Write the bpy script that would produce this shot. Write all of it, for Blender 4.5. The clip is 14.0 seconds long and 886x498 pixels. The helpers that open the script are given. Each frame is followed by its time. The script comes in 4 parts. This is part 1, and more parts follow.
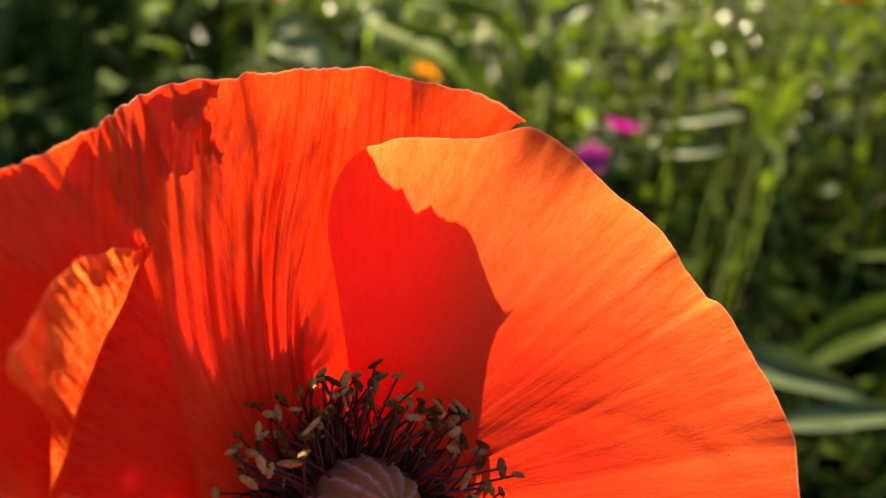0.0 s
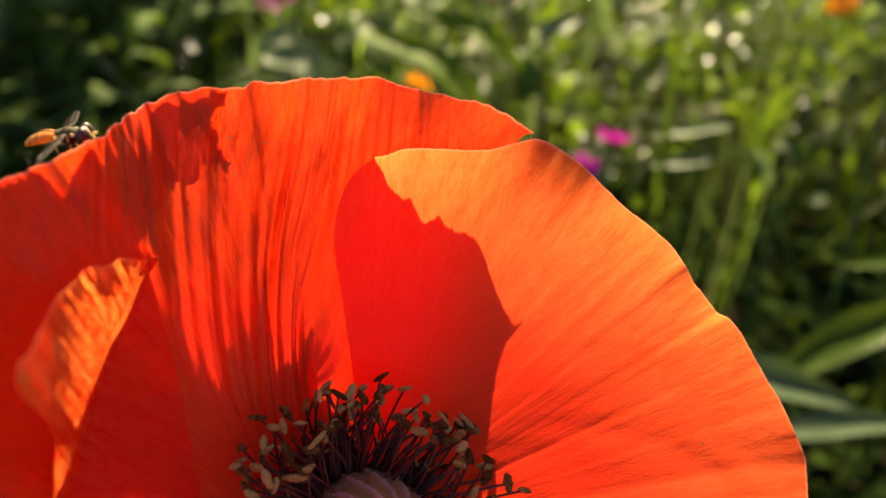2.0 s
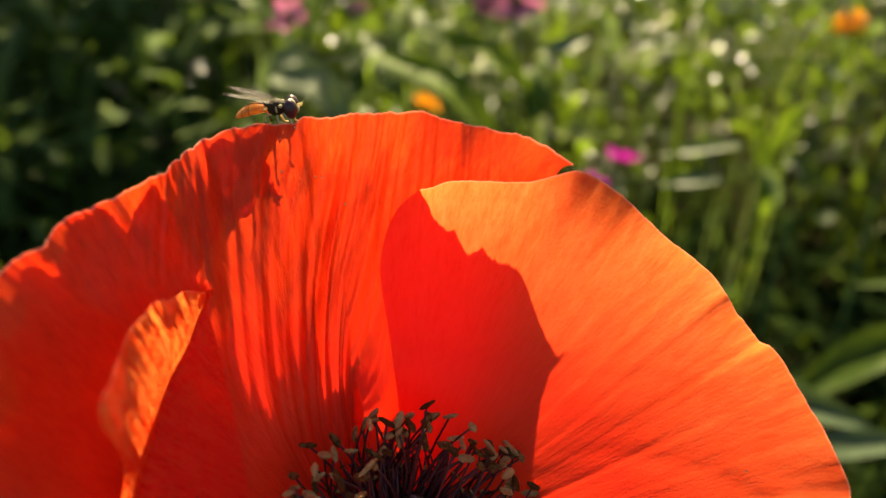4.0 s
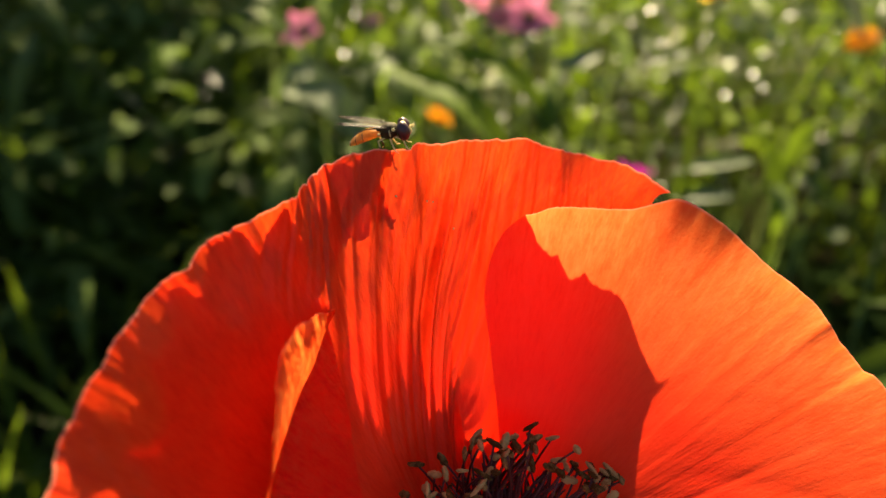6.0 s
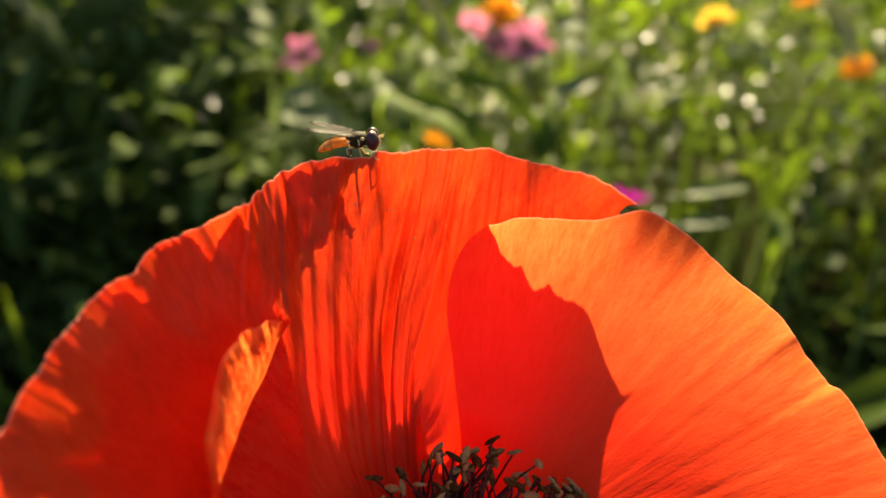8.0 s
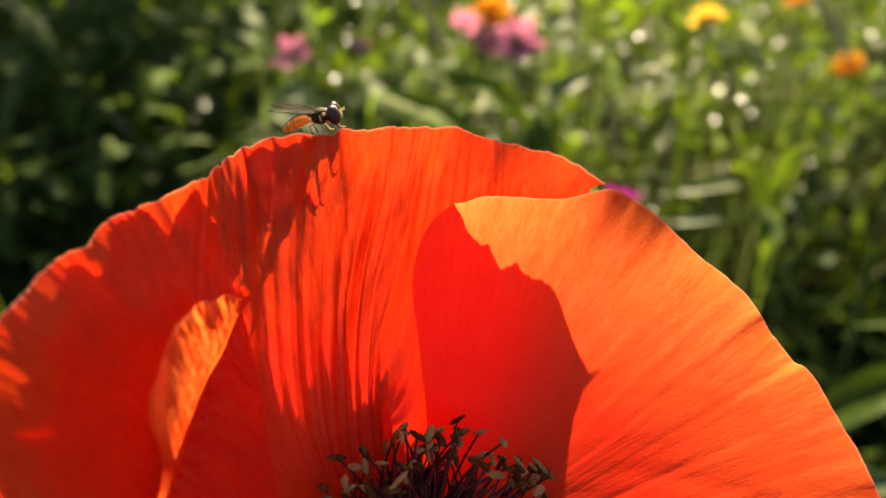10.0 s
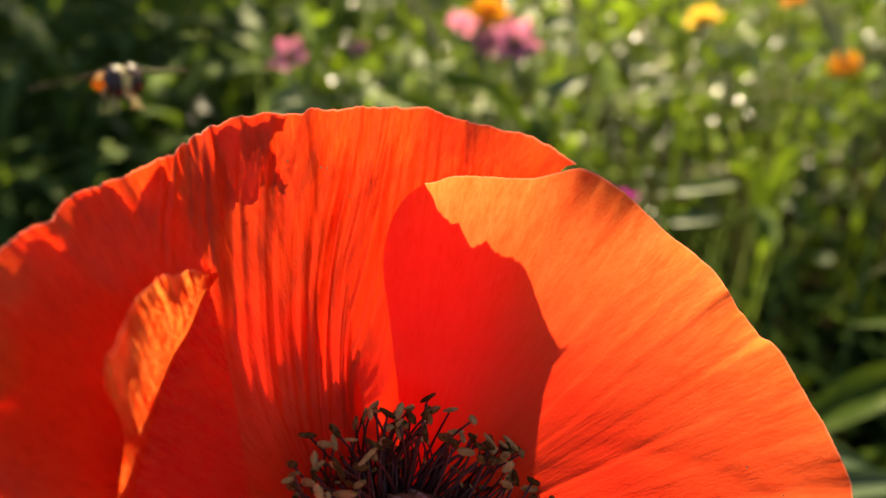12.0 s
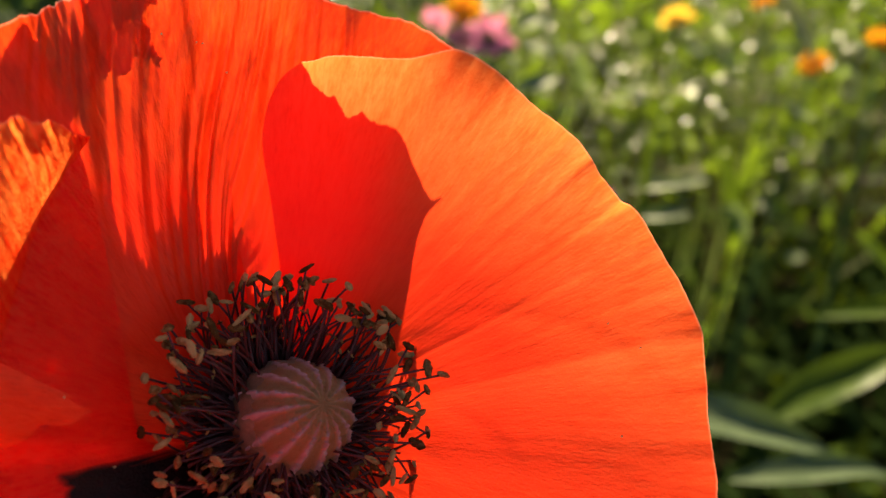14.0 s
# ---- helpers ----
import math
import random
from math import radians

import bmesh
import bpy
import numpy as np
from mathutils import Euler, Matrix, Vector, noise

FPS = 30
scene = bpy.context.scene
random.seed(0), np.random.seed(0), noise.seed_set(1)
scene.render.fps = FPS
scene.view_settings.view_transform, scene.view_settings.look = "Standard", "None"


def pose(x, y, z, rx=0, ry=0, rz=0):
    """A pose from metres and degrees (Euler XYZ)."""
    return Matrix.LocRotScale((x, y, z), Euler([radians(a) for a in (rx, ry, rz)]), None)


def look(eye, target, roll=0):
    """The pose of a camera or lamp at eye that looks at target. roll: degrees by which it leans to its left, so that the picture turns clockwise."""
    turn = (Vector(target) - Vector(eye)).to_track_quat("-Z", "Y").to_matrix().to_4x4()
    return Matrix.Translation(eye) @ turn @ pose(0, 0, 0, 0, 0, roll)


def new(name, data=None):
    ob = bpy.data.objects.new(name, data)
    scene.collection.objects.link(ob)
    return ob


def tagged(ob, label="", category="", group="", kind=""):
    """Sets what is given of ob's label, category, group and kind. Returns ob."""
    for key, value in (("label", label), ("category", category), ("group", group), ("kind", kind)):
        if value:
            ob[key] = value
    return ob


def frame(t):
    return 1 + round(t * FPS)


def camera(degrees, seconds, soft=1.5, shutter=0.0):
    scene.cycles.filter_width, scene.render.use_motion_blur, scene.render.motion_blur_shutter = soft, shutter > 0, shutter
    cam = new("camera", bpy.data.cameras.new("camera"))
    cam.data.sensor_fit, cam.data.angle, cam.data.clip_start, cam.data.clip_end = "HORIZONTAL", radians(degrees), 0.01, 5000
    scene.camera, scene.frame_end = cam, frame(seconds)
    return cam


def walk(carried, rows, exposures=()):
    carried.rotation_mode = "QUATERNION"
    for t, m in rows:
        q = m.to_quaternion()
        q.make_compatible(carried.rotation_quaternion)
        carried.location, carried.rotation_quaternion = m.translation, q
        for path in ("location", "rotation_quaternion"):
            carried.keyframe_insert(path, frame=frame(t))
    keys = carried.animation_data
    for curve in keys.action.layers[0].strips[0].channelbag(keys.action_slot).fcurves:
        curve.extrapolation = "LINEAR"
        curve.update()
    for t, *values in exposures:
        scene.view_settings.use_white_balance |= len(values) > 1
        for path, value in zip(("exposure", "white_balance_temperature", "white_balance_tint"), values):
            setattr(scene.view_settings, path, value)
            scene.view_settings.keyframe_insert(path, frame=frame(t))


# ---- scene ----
cam = camera(54.0, 14.0, soft=1.5)
# a small phone lens close to its subject
cam.data.dof.use_dof = True
cam.data.dof.focus_distance = 0.087
cam.data.dof.aperture_fstop = 21.0
EYE, TILT = 0.66, -35.0
# seconds; metres to the side, ahead and up, in the frame of the first view; yaw, pitch and roll in degrees
ROWS = [
    (0.0, 0.0, 0.0, 0.0, 0.0, 0.0, -0.0),
    (0.5, -0.00015, -0.00017, 0.00035, -0.069, 0.177, -0.036),
    (1.0, -0.0003, 0.00038, 0.00038, -0.472, 0.304, -0.054),
    (1.5, -0.00029, -0.0003, 8e-05, -0.49, 0.618, -0.044),
    (2.0, -0.00025, -0.00089, -0.00045, -0.587, 0.734, 0.036),
    (2.5, -4e-05, -0.00055, 0.00044, -0.592, 0.88, 0.19),
    (5.0, -0.00519, -0.00135, 0.00075, 0.061, 2.413, -0.087),
    (5.5, -0.00575, -0.00172, 0.00094, 0.141, 2.475, -0.286),
    (6.0, -0.00633, -0.00193, 0.00108, 0.212, 2.748, -0.378),
    (6.5, -0.00554, -0.00222, 0.00073, -0.019, 3.525, -0.676),
    (7.0, -0.00565, -0.0026, 0.00112, 0.12, 4.04, -0.85),
    (7.5, -0.00512, -0.00181, 0.00127, 0.038, 4.252, -0.817),
    (8.0, -0.00436, -0.00194, 0.00079, 0.117, 4.348, -0.746),
    (10.5, -0.00174, -0.00032, -0.00143, -0.246, 4.498, -0.192),
    (11.0, -0.00167, -0.00154, -0.00111, -0.083, 4.485, 0.039),
    (11.5, -0.00209, -0.00161, -0.00235, -0.077, 4.566, 0.005),
    (12.0, -0.00059, -0.00088, -0.00233, -0.16, 4.657, -0.14),
    (12.5, 0.0007, -0.00021, -0.00318, -0.262, 4.642, -0.021),
    (13.0, 0.00271, -0.00123, -0.00495, -0.428, 4.841, -0.11),
    (13.5, 0.00498, -0.00266, -0.00812, -0.947, 4.797, -0.009),
    (14.0, 0.00495, -0.00301, -0.01043, -1.413, 4.993, -0.238),
]
walk(cam, [(t, pose(0, 0, EYE, TILT) @ pose(x, y, z, 90 + pitch, roll, yaw)) for t, x, y, z, yaw, pitch, roll in ROWS])


# ---- light ----
TO_SUN = Vector((0.075, 0.737, 0.620)).normalized()
SUN_EL, SUN_AZ = math.degrees(math.asin(TO_SUN.z)), math.degrees(math.atan2(-TO_SUN.x, TO_SUN.y))   # height, and degrees to the left of straight ahead


def make_light():
    world = bpy.data.worlds.new("sky")
    scene.world = world
    world.use_nodes = True
    nt = world.node_tree
    sky = nt.nodes.new("ShaderNodeTexSky")
    sky.sky_type = "NISHITA"
    sky.sun_disc = False
    sky.sun_elevation = radians(SUN_EL)
    sky.sun_rotation = radians(-SUN_AZ)
    bg = nt.nodes["Background"]
    bg.inputs["Strength"].default_value = 0.031
    nt.links.new(sky.outputs[0], bg.inputs[0])
    data = bpy.data.lights.new("sun", "SUN")
    data.energy = 5.0
    data.angle = radians(0.5)
    data.color = (1.0, 0.83, 0.50)
    sun = new("sun", data)
    sun.matrix_world = look(TO_SUN * 5, (0, 0, 0))
    scene.view_settings.exposure = 2.4


make_light()


# ---- materials ----
class Net:
    """A small writer of node trees."""

    def __init__(self, name):
        self.mat = bpy.data.materials.new(name)
        self.mat.use_nodes = True
        self.nt = self.mat.node_tree
        self.nt.nodes.clear()
        self.out = self.nt.nodes.new("ShaderNodeOutputMaterial")

    def add(self, kind, settings=None, **inputs):
        n = self.nt.nodes.new(kind)
        for k, v in (settings or {}).items():
            setattr(n, k, v)
        for k, v in inputs.items():
            self.put(n, k.replace("_", " "), v)
        return n

    def put(self, n, key, v):
        socket = n.inputs[int(key[1:])] if key[0] == "i" and key[1:].isdigit() else n.inputs[key]
        if isinstance(v, bpy.types.NodeSocket):
            self.nt.links.new(v, socket)
        elif isinstance(v, bpy.types.Node):
            self.nt.links.new(v.outputs[0], socket)
        else:
            socket.default_value = v

    def math(self, op, a, b=0.0, clamp=False):
        return self.add("ShaderNodeMath", {"operation": op, "use_clamp": clamp}, i0=a, i1=b).outputs[0]

    def ramp(self, fac, stops):
        n = self.add("ShaderNodeValToRGB", None, Fac=fac)
        els = n.color_ramp.elements
        while len(els) < len(stops):
            els.new(0.5)
        for el, (p, c) in zip(els, stops):
            el.position = p
            el.color = (*c, 1) if len(c) == 3 else c
        return n.outputs[0]

    def mix(self, fac, a, b):
        n = self.add("ShaderNodeMix", {"data_type": "RGBA"})
        self.put(n, "i0", fac)
        for i, v in ((6, a), (7, b)):
            self.put(n, "i%d" % i, (*v, 1) if isinstance(v, tuple) and len(v) == 3 else v)
        return n.outputs[2]

    def noise(self, vector, scale, detail=3.0, rough=0.55):
        return self.add("ShaderNodeTexNoise", None, Vector=vector, Scale=scale, Detail=detail, Roughness=rough).outputs[0]

    def done(self, shader):
        self.nt.links.new(shader.outputs[0] if isinstance(shader, bpy.types.Node) else shader, self.out.inputs[0])
        return self.mat


def petal_material(name, vein=1.0, blotch=0.0, warm=0.0, thick=0.0, mottle=0.0, grain=0.15, tan=0.0, skew=0.0, fade=False):
    """Thin red petal: fine veins that run outward, crumpled cell relief, a pale rim painted for its backlit fuzz, light
    passing through.
    """
    n = Net(name)
    co = n.add("ShaderNodeTexCoord").outputs["Object"]
    sep = n.add("ShaderNodeSeparateXYZ", None, Vector=co)
    ang = n.math("ARCTAN2", sep.outputs[1], sep.outputs[0])
    rad = n.math("SQRT", n.math("ADD", n.math("MULTIPLY", sep.outputs[0], sep.outputs[0]), n.math("MULTIPLY", sep.outputs[1], sep.outputs[1])))
    polar = n.add("ShaderNodeCombineXYZ", None, X=n.math("ADD", ang, n.math("MULTIPLY", rad, skew)), Y=n.math("MULTIPLY", rad, 9.0), Z=n.math("MULTIPLY", sep.outputs[2], 3.0))
    veins = n.noise(polar.outputs[0], 42.0, 3.0, 0.6)
    fine = n.noise(polar.outputs[0], 120.0, 2.0, 0.5)
    broad = n.noise(polar.outputs[0], 9.0, 3.0, 0.6)
    cells = n.noise(co, 3200.0, 2.0, 0.6)
    mott = n.noise(co, 260.0, 4.0, 0.6)
    streak = n.math("ADD", n.math("MULTIPLY", veins, 0.50), n.math("MULTIPLY", fine, 0.36))
    col = n.ramp(n.math("ADD", streak, n.math("MULTIPLY", mott, 0.30)),
                 [(0.32, (0.66, 0.009 + tan, 0.002 + 0.2 * tan)), (0.54, (0.86, 0.019 + tan, 0.003 + 0.2 * tan)), (0.75, (0.93, 0.038 + tan, 0.006 + 0.2 * tan))])
    speck = n.math("MULTIPLY", n.math("SUBTRACT", n.noise(co, 520.0, 6.0, 0.75), 0.5), mottle)
    thru = n.ramp(n.math("ADD", n.math("ADD", streak, speck), n.math("MULTIPLY", broad, 0.35)),
                  [(0.32, (0.82, 0.024 + 0.046 * warm, 0.003 + 0.006 * warm)), (0.56, (0.94, 0.052 + 0.078 * warm, 0.006 + 0.018 * warm)), (0.76, (0.97, 0.085 + 0.100 * warm, 0.010 + 0.034 * warm))])
    if mottle:
        fibre = n.math("MULTIPLY", n.math("SUBTRACT", streak, 0.4), 2.4)
        thru = n.ramp(n.math("ADD", n.math("ADD", n.math("ADD", fibre, 0.38), speck), n.math("MULTIPLY", broad, 0.35)), [(0.30, (0.84, 0.040, 0.004)), (0.48, (0.95, 0.15, 0.016)), (0.64, (0.98, 0.30, 0.040)), (0.85, (0.99, 0.46, 0.09))])
    outer = n.math("MULTIPLY", n.math("SUBTRACT", rad, 0.0205), 52.0, True)
    if fade:
        outer = n.math("MULTIPLY", outer, n.math("ADD", 0.30, n.math("MULTIPLY", n.math("ADD", ang, 0.05), 0.95), True))
    thru = n.mix(outer, n.mix(0.93, thru, (0.94, 0.027, 0.007)), thru)
    if blotch:
        edge = n.math("MULTIPLY", n.math("SUBTRACT", broad, 0.5), 0.004)
        dark = n.math("ADD", edge, n.math("MAXIMUM", n.math("SUBTRACT", rad, blotch), n.math("SUBTRACT", n.math("ADD", sep.outputs[1], 0.0000), n.math("MULTIPLY", sep.outputs[0], 0.43))))
        fac = n.math("MULTIPLY", dark, 1200.0, True)
        col = n.mix(fac, (0.012, 0.004, 0.008), col)
        thru = n.mix(fac, (0.010, 0.003, 0.004), thru)
    rim = n.add("ShaderNodeAttribute", {"attribute_name": "rim"}).outputs["Fac"]
    # the rim's backlit fuzz, put into the colour as a thin pale line
    rim_glow = n.math("MULTIPLY", n.math("MULTIPLY", n.math("SUBTRACT", rim, 0.9955), 280.0, True), n.math("ADD", 0.35, n.math("MULTIPLY", mott, 0.7)), True)
    col = n.mix(rim_glow, col, (0.82, 0.46, 0.32))
    thru = n.mix(rim_glow, thru, (0.88, 0.26, 0.13))
    height = n.math("ADD", n.math("MULTIPLY", streak, 0.8 * vein), n.math("ADD", n.math("MULTIPLY", cells, grain), n.math("MULTIPLY", mott, 0.25 * vein)))
    bump = n.add("ShaderNodeBump", None, Strength=0.55, Distance=0.0006, Height=height).outputs[0]
    dif = n.add("ShaderNodeBsdfDiffuse", None, Color=col, Normal=bump)
    tra = n.add("ShaderNodeBsdfTranslucent", None, Color=thru, Normal=bump)
    glo = n.add("ShaderNodeBsdfGlossy", None, Color=(0.9, 0.55, 0.4, 1), Roughness=0.38, Normal=bump)
    body = n.add("ShaderNodeMixShader", None, i0=0.55 - thick, i1=dif, i2=tra)
    return n.done(n.add("ShaderNodeMixShader", None, i0=0.022, i1=body, i2=glo))


def surface(name, stops, scale=60.0, rough=0.6, bump=0.3, distance=0.001, thru=0.0, spec=0.4, object_random=0.0, island=0.0, metal=0.0, tint=0.5):
    """Colour by two noises over the given stops, relief, and for leaves some light passing through."""
    n = Net(name)
    co = n.add("ShaderNodeTexCoord").outputs["Object"]
    a = n.noise(co, scale, 4.0, 0.6)
    b = n.noise(co, scale * 6.3, 2.0, 0.5)
    f = n.math("ADD", n.math("MULTIPLY", a, 0.7), n.math("MULTIPLY", b, 0.3))
    if object_random:
        r = n.add("ShaderNodeObjectInfo").outputs["Random"]
        f = n.math("ADD", f, n.math("MULTIPLY", n.math("SUBTRACT", r, 0.5), object_random))
    if island:
        r = n.add("ShaderNodeNewGeometry").outputs["Random Per Island"]
        f = n.math("ADD", f, n.math("MULTIPLY", n.math("SUBTRACT", r, 0.5), island))
    col = n.ramp(f, stops)
    bm = n.add("ShaderNodeBump", None, Strength=bump, Distance=distance, Height=b).outputs[0]
    p = n.add("ShaderNodeBsdfPrincipled", None, Base_Color=col, Roughness=rough, Normal=bm, Metallic=metal)
    p.inputs["Specular IOR Level"].default_value = spec
    if thru:
        t = n.add("ShaderNodeBsdfTranslucent", None, Color=n.mix(tint, col, (0.19, 0.28, 0.008)), Normal=bm)
        return n.done(n.add("ShaderNodeMixShader", None, i0=thru, i1=p, i2=t))
    return n.done(p)


def stigma_material():
    """Velvety cap: mauve crests, brown-green furrows."""
    n = Net("stigma_mauve_velvet")
    co = n.add("ShaderNodeTexCoord").outputs["Object"]
    grain, spots = n.noise(co, 5200.0, 3.0, 0.7), n.noise(co, 900.0, 3.0, 0.6)
    crest = n.add("ShaderNodeAttribute", {"attribute_name": "crest"}).outputs["Fac"]
    f = n.math("ADD", n.math("MULTIPLY", crest, 0.75), n.math("ADD", n.math("MULTIPLY", grain, 0.30), n.math("MULTIPLY", spots, 0.15)))
    col = n.ramp(f, [(0.16, (0.30, 0.13, 0.05)), (0.38, (0.38, 0.18, 0.08)), (0.62, (0.44, 0.20, 0.165)), (0.92, (0.55, 0.31, 0.28))])
    bump = n.add("ShaderNodeBump", None, Strength=0.9, Distance=0.00025, Height=grain).outputs[0]
    p = n.add("ShaderNodeBsdfPrincipled", None, Base_Color=col, Roughness=0.95, Normal=bump)
    p.inputs["Specular IOR Level"].default_value = 0.1
    return n.done(p)


PETAL = petal_material("petal_red", 0.45, thick=0.14, tan=0.022, skew=6.0, grain=0.10)
PETAL_SMOOTH = petal_material("petal_red_smooth", 0.17, warm=1.95, thick=-0.11, grain=0.05, fade=True)
PETAL_BLOTCHED = petal_material("petal_red_dark_base", 0.6, 0.0205, 1.45, thick=-0.17, mottle=1.5, grain=0.45)
# nearly opaque, to deepen the shade it casts on the pleated petal
PETAL_OUTER = petal_material("petal_red_thick", 0.8, 0.0205, 0.0, 0.46, tan=0.022)
FILAMENT = surface("filament_purple_black", [(0.3, (0.030, 0.007, 0.007)), (0.7, (0.11, 0.022, 0.018))], 900, 0.5, 0.2, 0.0001)
ANTHER = surface("anther_olive", [(0.25, (0.090, 0.042, 0.012)), (0.5, (0.30, 0.17, 0.055)), (0.8, (0.54, 0.35, 0.13))], 1800, 0.95, 0.9, 0.0003, object_random=0.7, spec=0.02)
CAPSULE = surface("capsule_green_mauve", [(0.3, (0.14, 0.075, 0.030)), (0.55, (0.26, 0.12, 0.06)), (0.8, (0.36, 0.19, 0.10))], 420, 0.7, 0.4, 0.0002)
STIGMA = stigma_material()
STEM = surface("stem_green", [(0.3, (0.05, 0.09, 0.02)), (0.7, (0.10, 0.16, 0.04))], 120, 0.6, 0.3, 0.0004)
SOIL = surface("soil", [(0.3, (0.006, 0.005, 0.003)), (0.6, (0.014, 0.012, 0.006)), (0.8, (0.014, 0.020, 0.006))], 14, 1.0, 0.9, 0.01, spec=0.0)
# undergrowth in the hollow: its deep shade is put into this dark colour
LEAF_SHADE = surface("leaf_green_painted_shade", [(0.15, (0.006, 0.011, 0.003)), (0.55, (0.012, 0.021, 0.006)), (0.9, (0.024, 0.038, 0.006))], 26, 0.6, 0.4, 0.001, thru=0.10, island=1.1, spec=0.0)
GRASS = surface("grass_green", [(0.10, (0.009, 0.017, 0.004)), (0.5, (0.027, 0.050, 0.007)), (0.90, (0.076, 0.102, 0.012))], 16, 0.34, 0.2, 0.001, thru=0.5, island=1.3, spec=0.055)
LEAF = surface("leaf_green", [(0.10, (0.011, 0.019, 0.005)), (0.5, (0.028, 0.051, 0.008)), (0.90, (0.078, 0.108, 0.015))], 26, 0.29, 0.3, 0.001, thru=0.38, island=1.3, spec=0.056)
# lighter, yellower copy of LEAF: light from behind is put into the colour
LEAF_BACKLIT = surface("leaf_backlit_green", [(0.2, (0.07, 0.12, 0.010)), (0.5, (0.12, 0.18, 0.014)), (0.85, (0.20, 0.26, 0.03))], 40, 0.5, 0.4, 0.001, thru=0.6, spec=0.1)
LEAF_DARK = surface("leaf_dark_green", [(0.2, (0.038, 0.060, 0.015)), (0.55, (0.068, 0.104, 0.024)), (0.85, (0.098, 0.135, 0.030))], 26, 0.5, 0.4, 0.001, thru=0.3, island=0.7, spec=0.06)
LEAF_GREY = surface("leaf_grey_green", [(0.2, (0.028, 0.044, 0.022)), (0.55, (0.060, 0.082, 0.042)), (0.85, (0.115, 0.14, 0.078))], 40, 0.5, 0.4, 0.001, thru=0.3, spec=0.1)
LEAF_PALE = surface("leaf_pale_green", [(0.2, (0.065, 0.088, 0.045)), (0.55, (0.13, 0.16, 0.088)), (0.85, (0.22, 0.25, 0.15))], 40, 0.5, 0.4, 0.001, thru=0.4, spec=0.1)
LEAF_GLOSSY = surface("leaf_glossy_green", [(0.2, (0.05, 0.08, 0.03)), (0.55, (0.09, 0.12, 0.05)), (0.85, (0.15, 0.18, 0.09))], 40, 0.33, 0.2, 0.0005, thru=0.25, spec=0.5, tint=0.2)
STRAW = surface("dry_straw", [(0.2, (0.10, 0.09, 0.04)), (0.6, (0.20, 0.18, 0.095)), (0.85, (0.34, 0.31, 0.19))], 30, 0.5, 0.3, 0.001, thru=0.2, island=0.6, spec=0.1)
PINK = surface("petal_pink", [(0.2, (0.30, 0.006, 0.20)), (0.6, (0.50, 0.014, 0.34)), (0.85, (0.62, 0.04, 0.44))], 160, 0.6, 0.3, 0.0005, thru=0.25, tint=0.0)
ROSE = surface("petal_rose", [(0.2, (0.40, 0.10, 0.20)), (0.6, (0.60, 0.19, 0.31)), (0.85, (0.70, 0.30, 0.41))], 160, 0.6, 0.3, 0.0005, thru=0.45, tint=0.0)
ORANGE = surface("petal_orange", [(0.2, (0.56, 0.19, 0.008)), (0.6, (0.79, 0.36, 0.013)), (0.85, (0.86, 0.50, 0.035))], 160, 0.55, 0.3, 0.0005, thru=0.4, tint=0.0)
YELLOW = surface("petal_yellow", [(0.2, (0.72, 0.42, 0.03)), (0.6, (0.88, 0.62, 0.08)), (0.85, (0.93, 0.76, 0.20))], 160, 0.55, 0.3, 0.0005, thru=0.4, tint=0.0)
DISC = surface("disc_brown", [(0.3, (0.06, 0.03, 0.01)), (0.7, (0.20, 0.11, 0.03))], 500, 0.9, 0.8, 0.0005)

BRONZE = surface("thorax_bronze", [(0.3, (0.010, 0.007, 0.003)), (0.55, (0.045, 0.030, 0.010)), (0.8, (0.25, 0.16, 0.05))], 1500, 0.6, 0.6, 0.0001, spec=0.12)
EYE_BROWN = surface("eye_maroon", [(0.3, (0.025, 0.009, 0.009)), (0.7, (0.06, 0.022, 0.020))], 900, 0.42, 0.3, 0.00003)
CREAM = surface("face_cream", [(0.3, (0.55, 0.45, 0.16)), (0.7, (0.75, 0.66, 0.34))], 900, 0.6, 0.2, 0.00005, thru=0.3, tint=0.0)
AMBER = surface("abdomen_amber", [(0.3, (0.60, 0.22, 0.03)), (0.6, (0.80, 0.40, 0.08)), (0.85, (0.90, 0.58, 0.18))], 700, 0.4, 0.2, 0.00005, thru=0.6, tint=0.0)
BAND = surface("abdomen_band", [(0.3, (0.012, 0.006, 0.004)), (0.7, (0.05, 0.020, 0.010))], 700, 0.4, 0.2, 0.00005)
LEG = surface("leg_straw", [(0.3, (0.55, 0.42, 0.18)), (0.7, (0.75, 0.64, 0.34))], 900, 0.5, 0.2, 0.00005, thru=0.3, tint=0.0)


def wing_material():
    n = Net("wing_membrane")
    co = n.add("ShaderNodeTexCoord").outputs["Object"]
    f = n.noise(co, 900.0, 3.0, 0.6)
    clear = n.add("ShaderNodeBsdfTransparent", None, Color=(0.74, 0.64, 0.55, 1))
    film = n.add("ShaderNodeBsdfTranslucent", None, Color=n.ramp(f, [(0.3, (0.05, 0.035, 0.025)), (0.7, (0.11, 0.085, 0.06))]))
    shine = n.add("ShaderNodeBsdfGlossy", None, Color=(0.9, 0.85, 0.85, 1), Roughness=0.45)
    a = n.add("ShaderNodeMixShader", None, i0=0.16, i1=clear, i2=film)
    return n.done(n.add("ShaderNodeMixShader", None, i0=0.005, i1=a, i2=shine))


WING = wing_material()


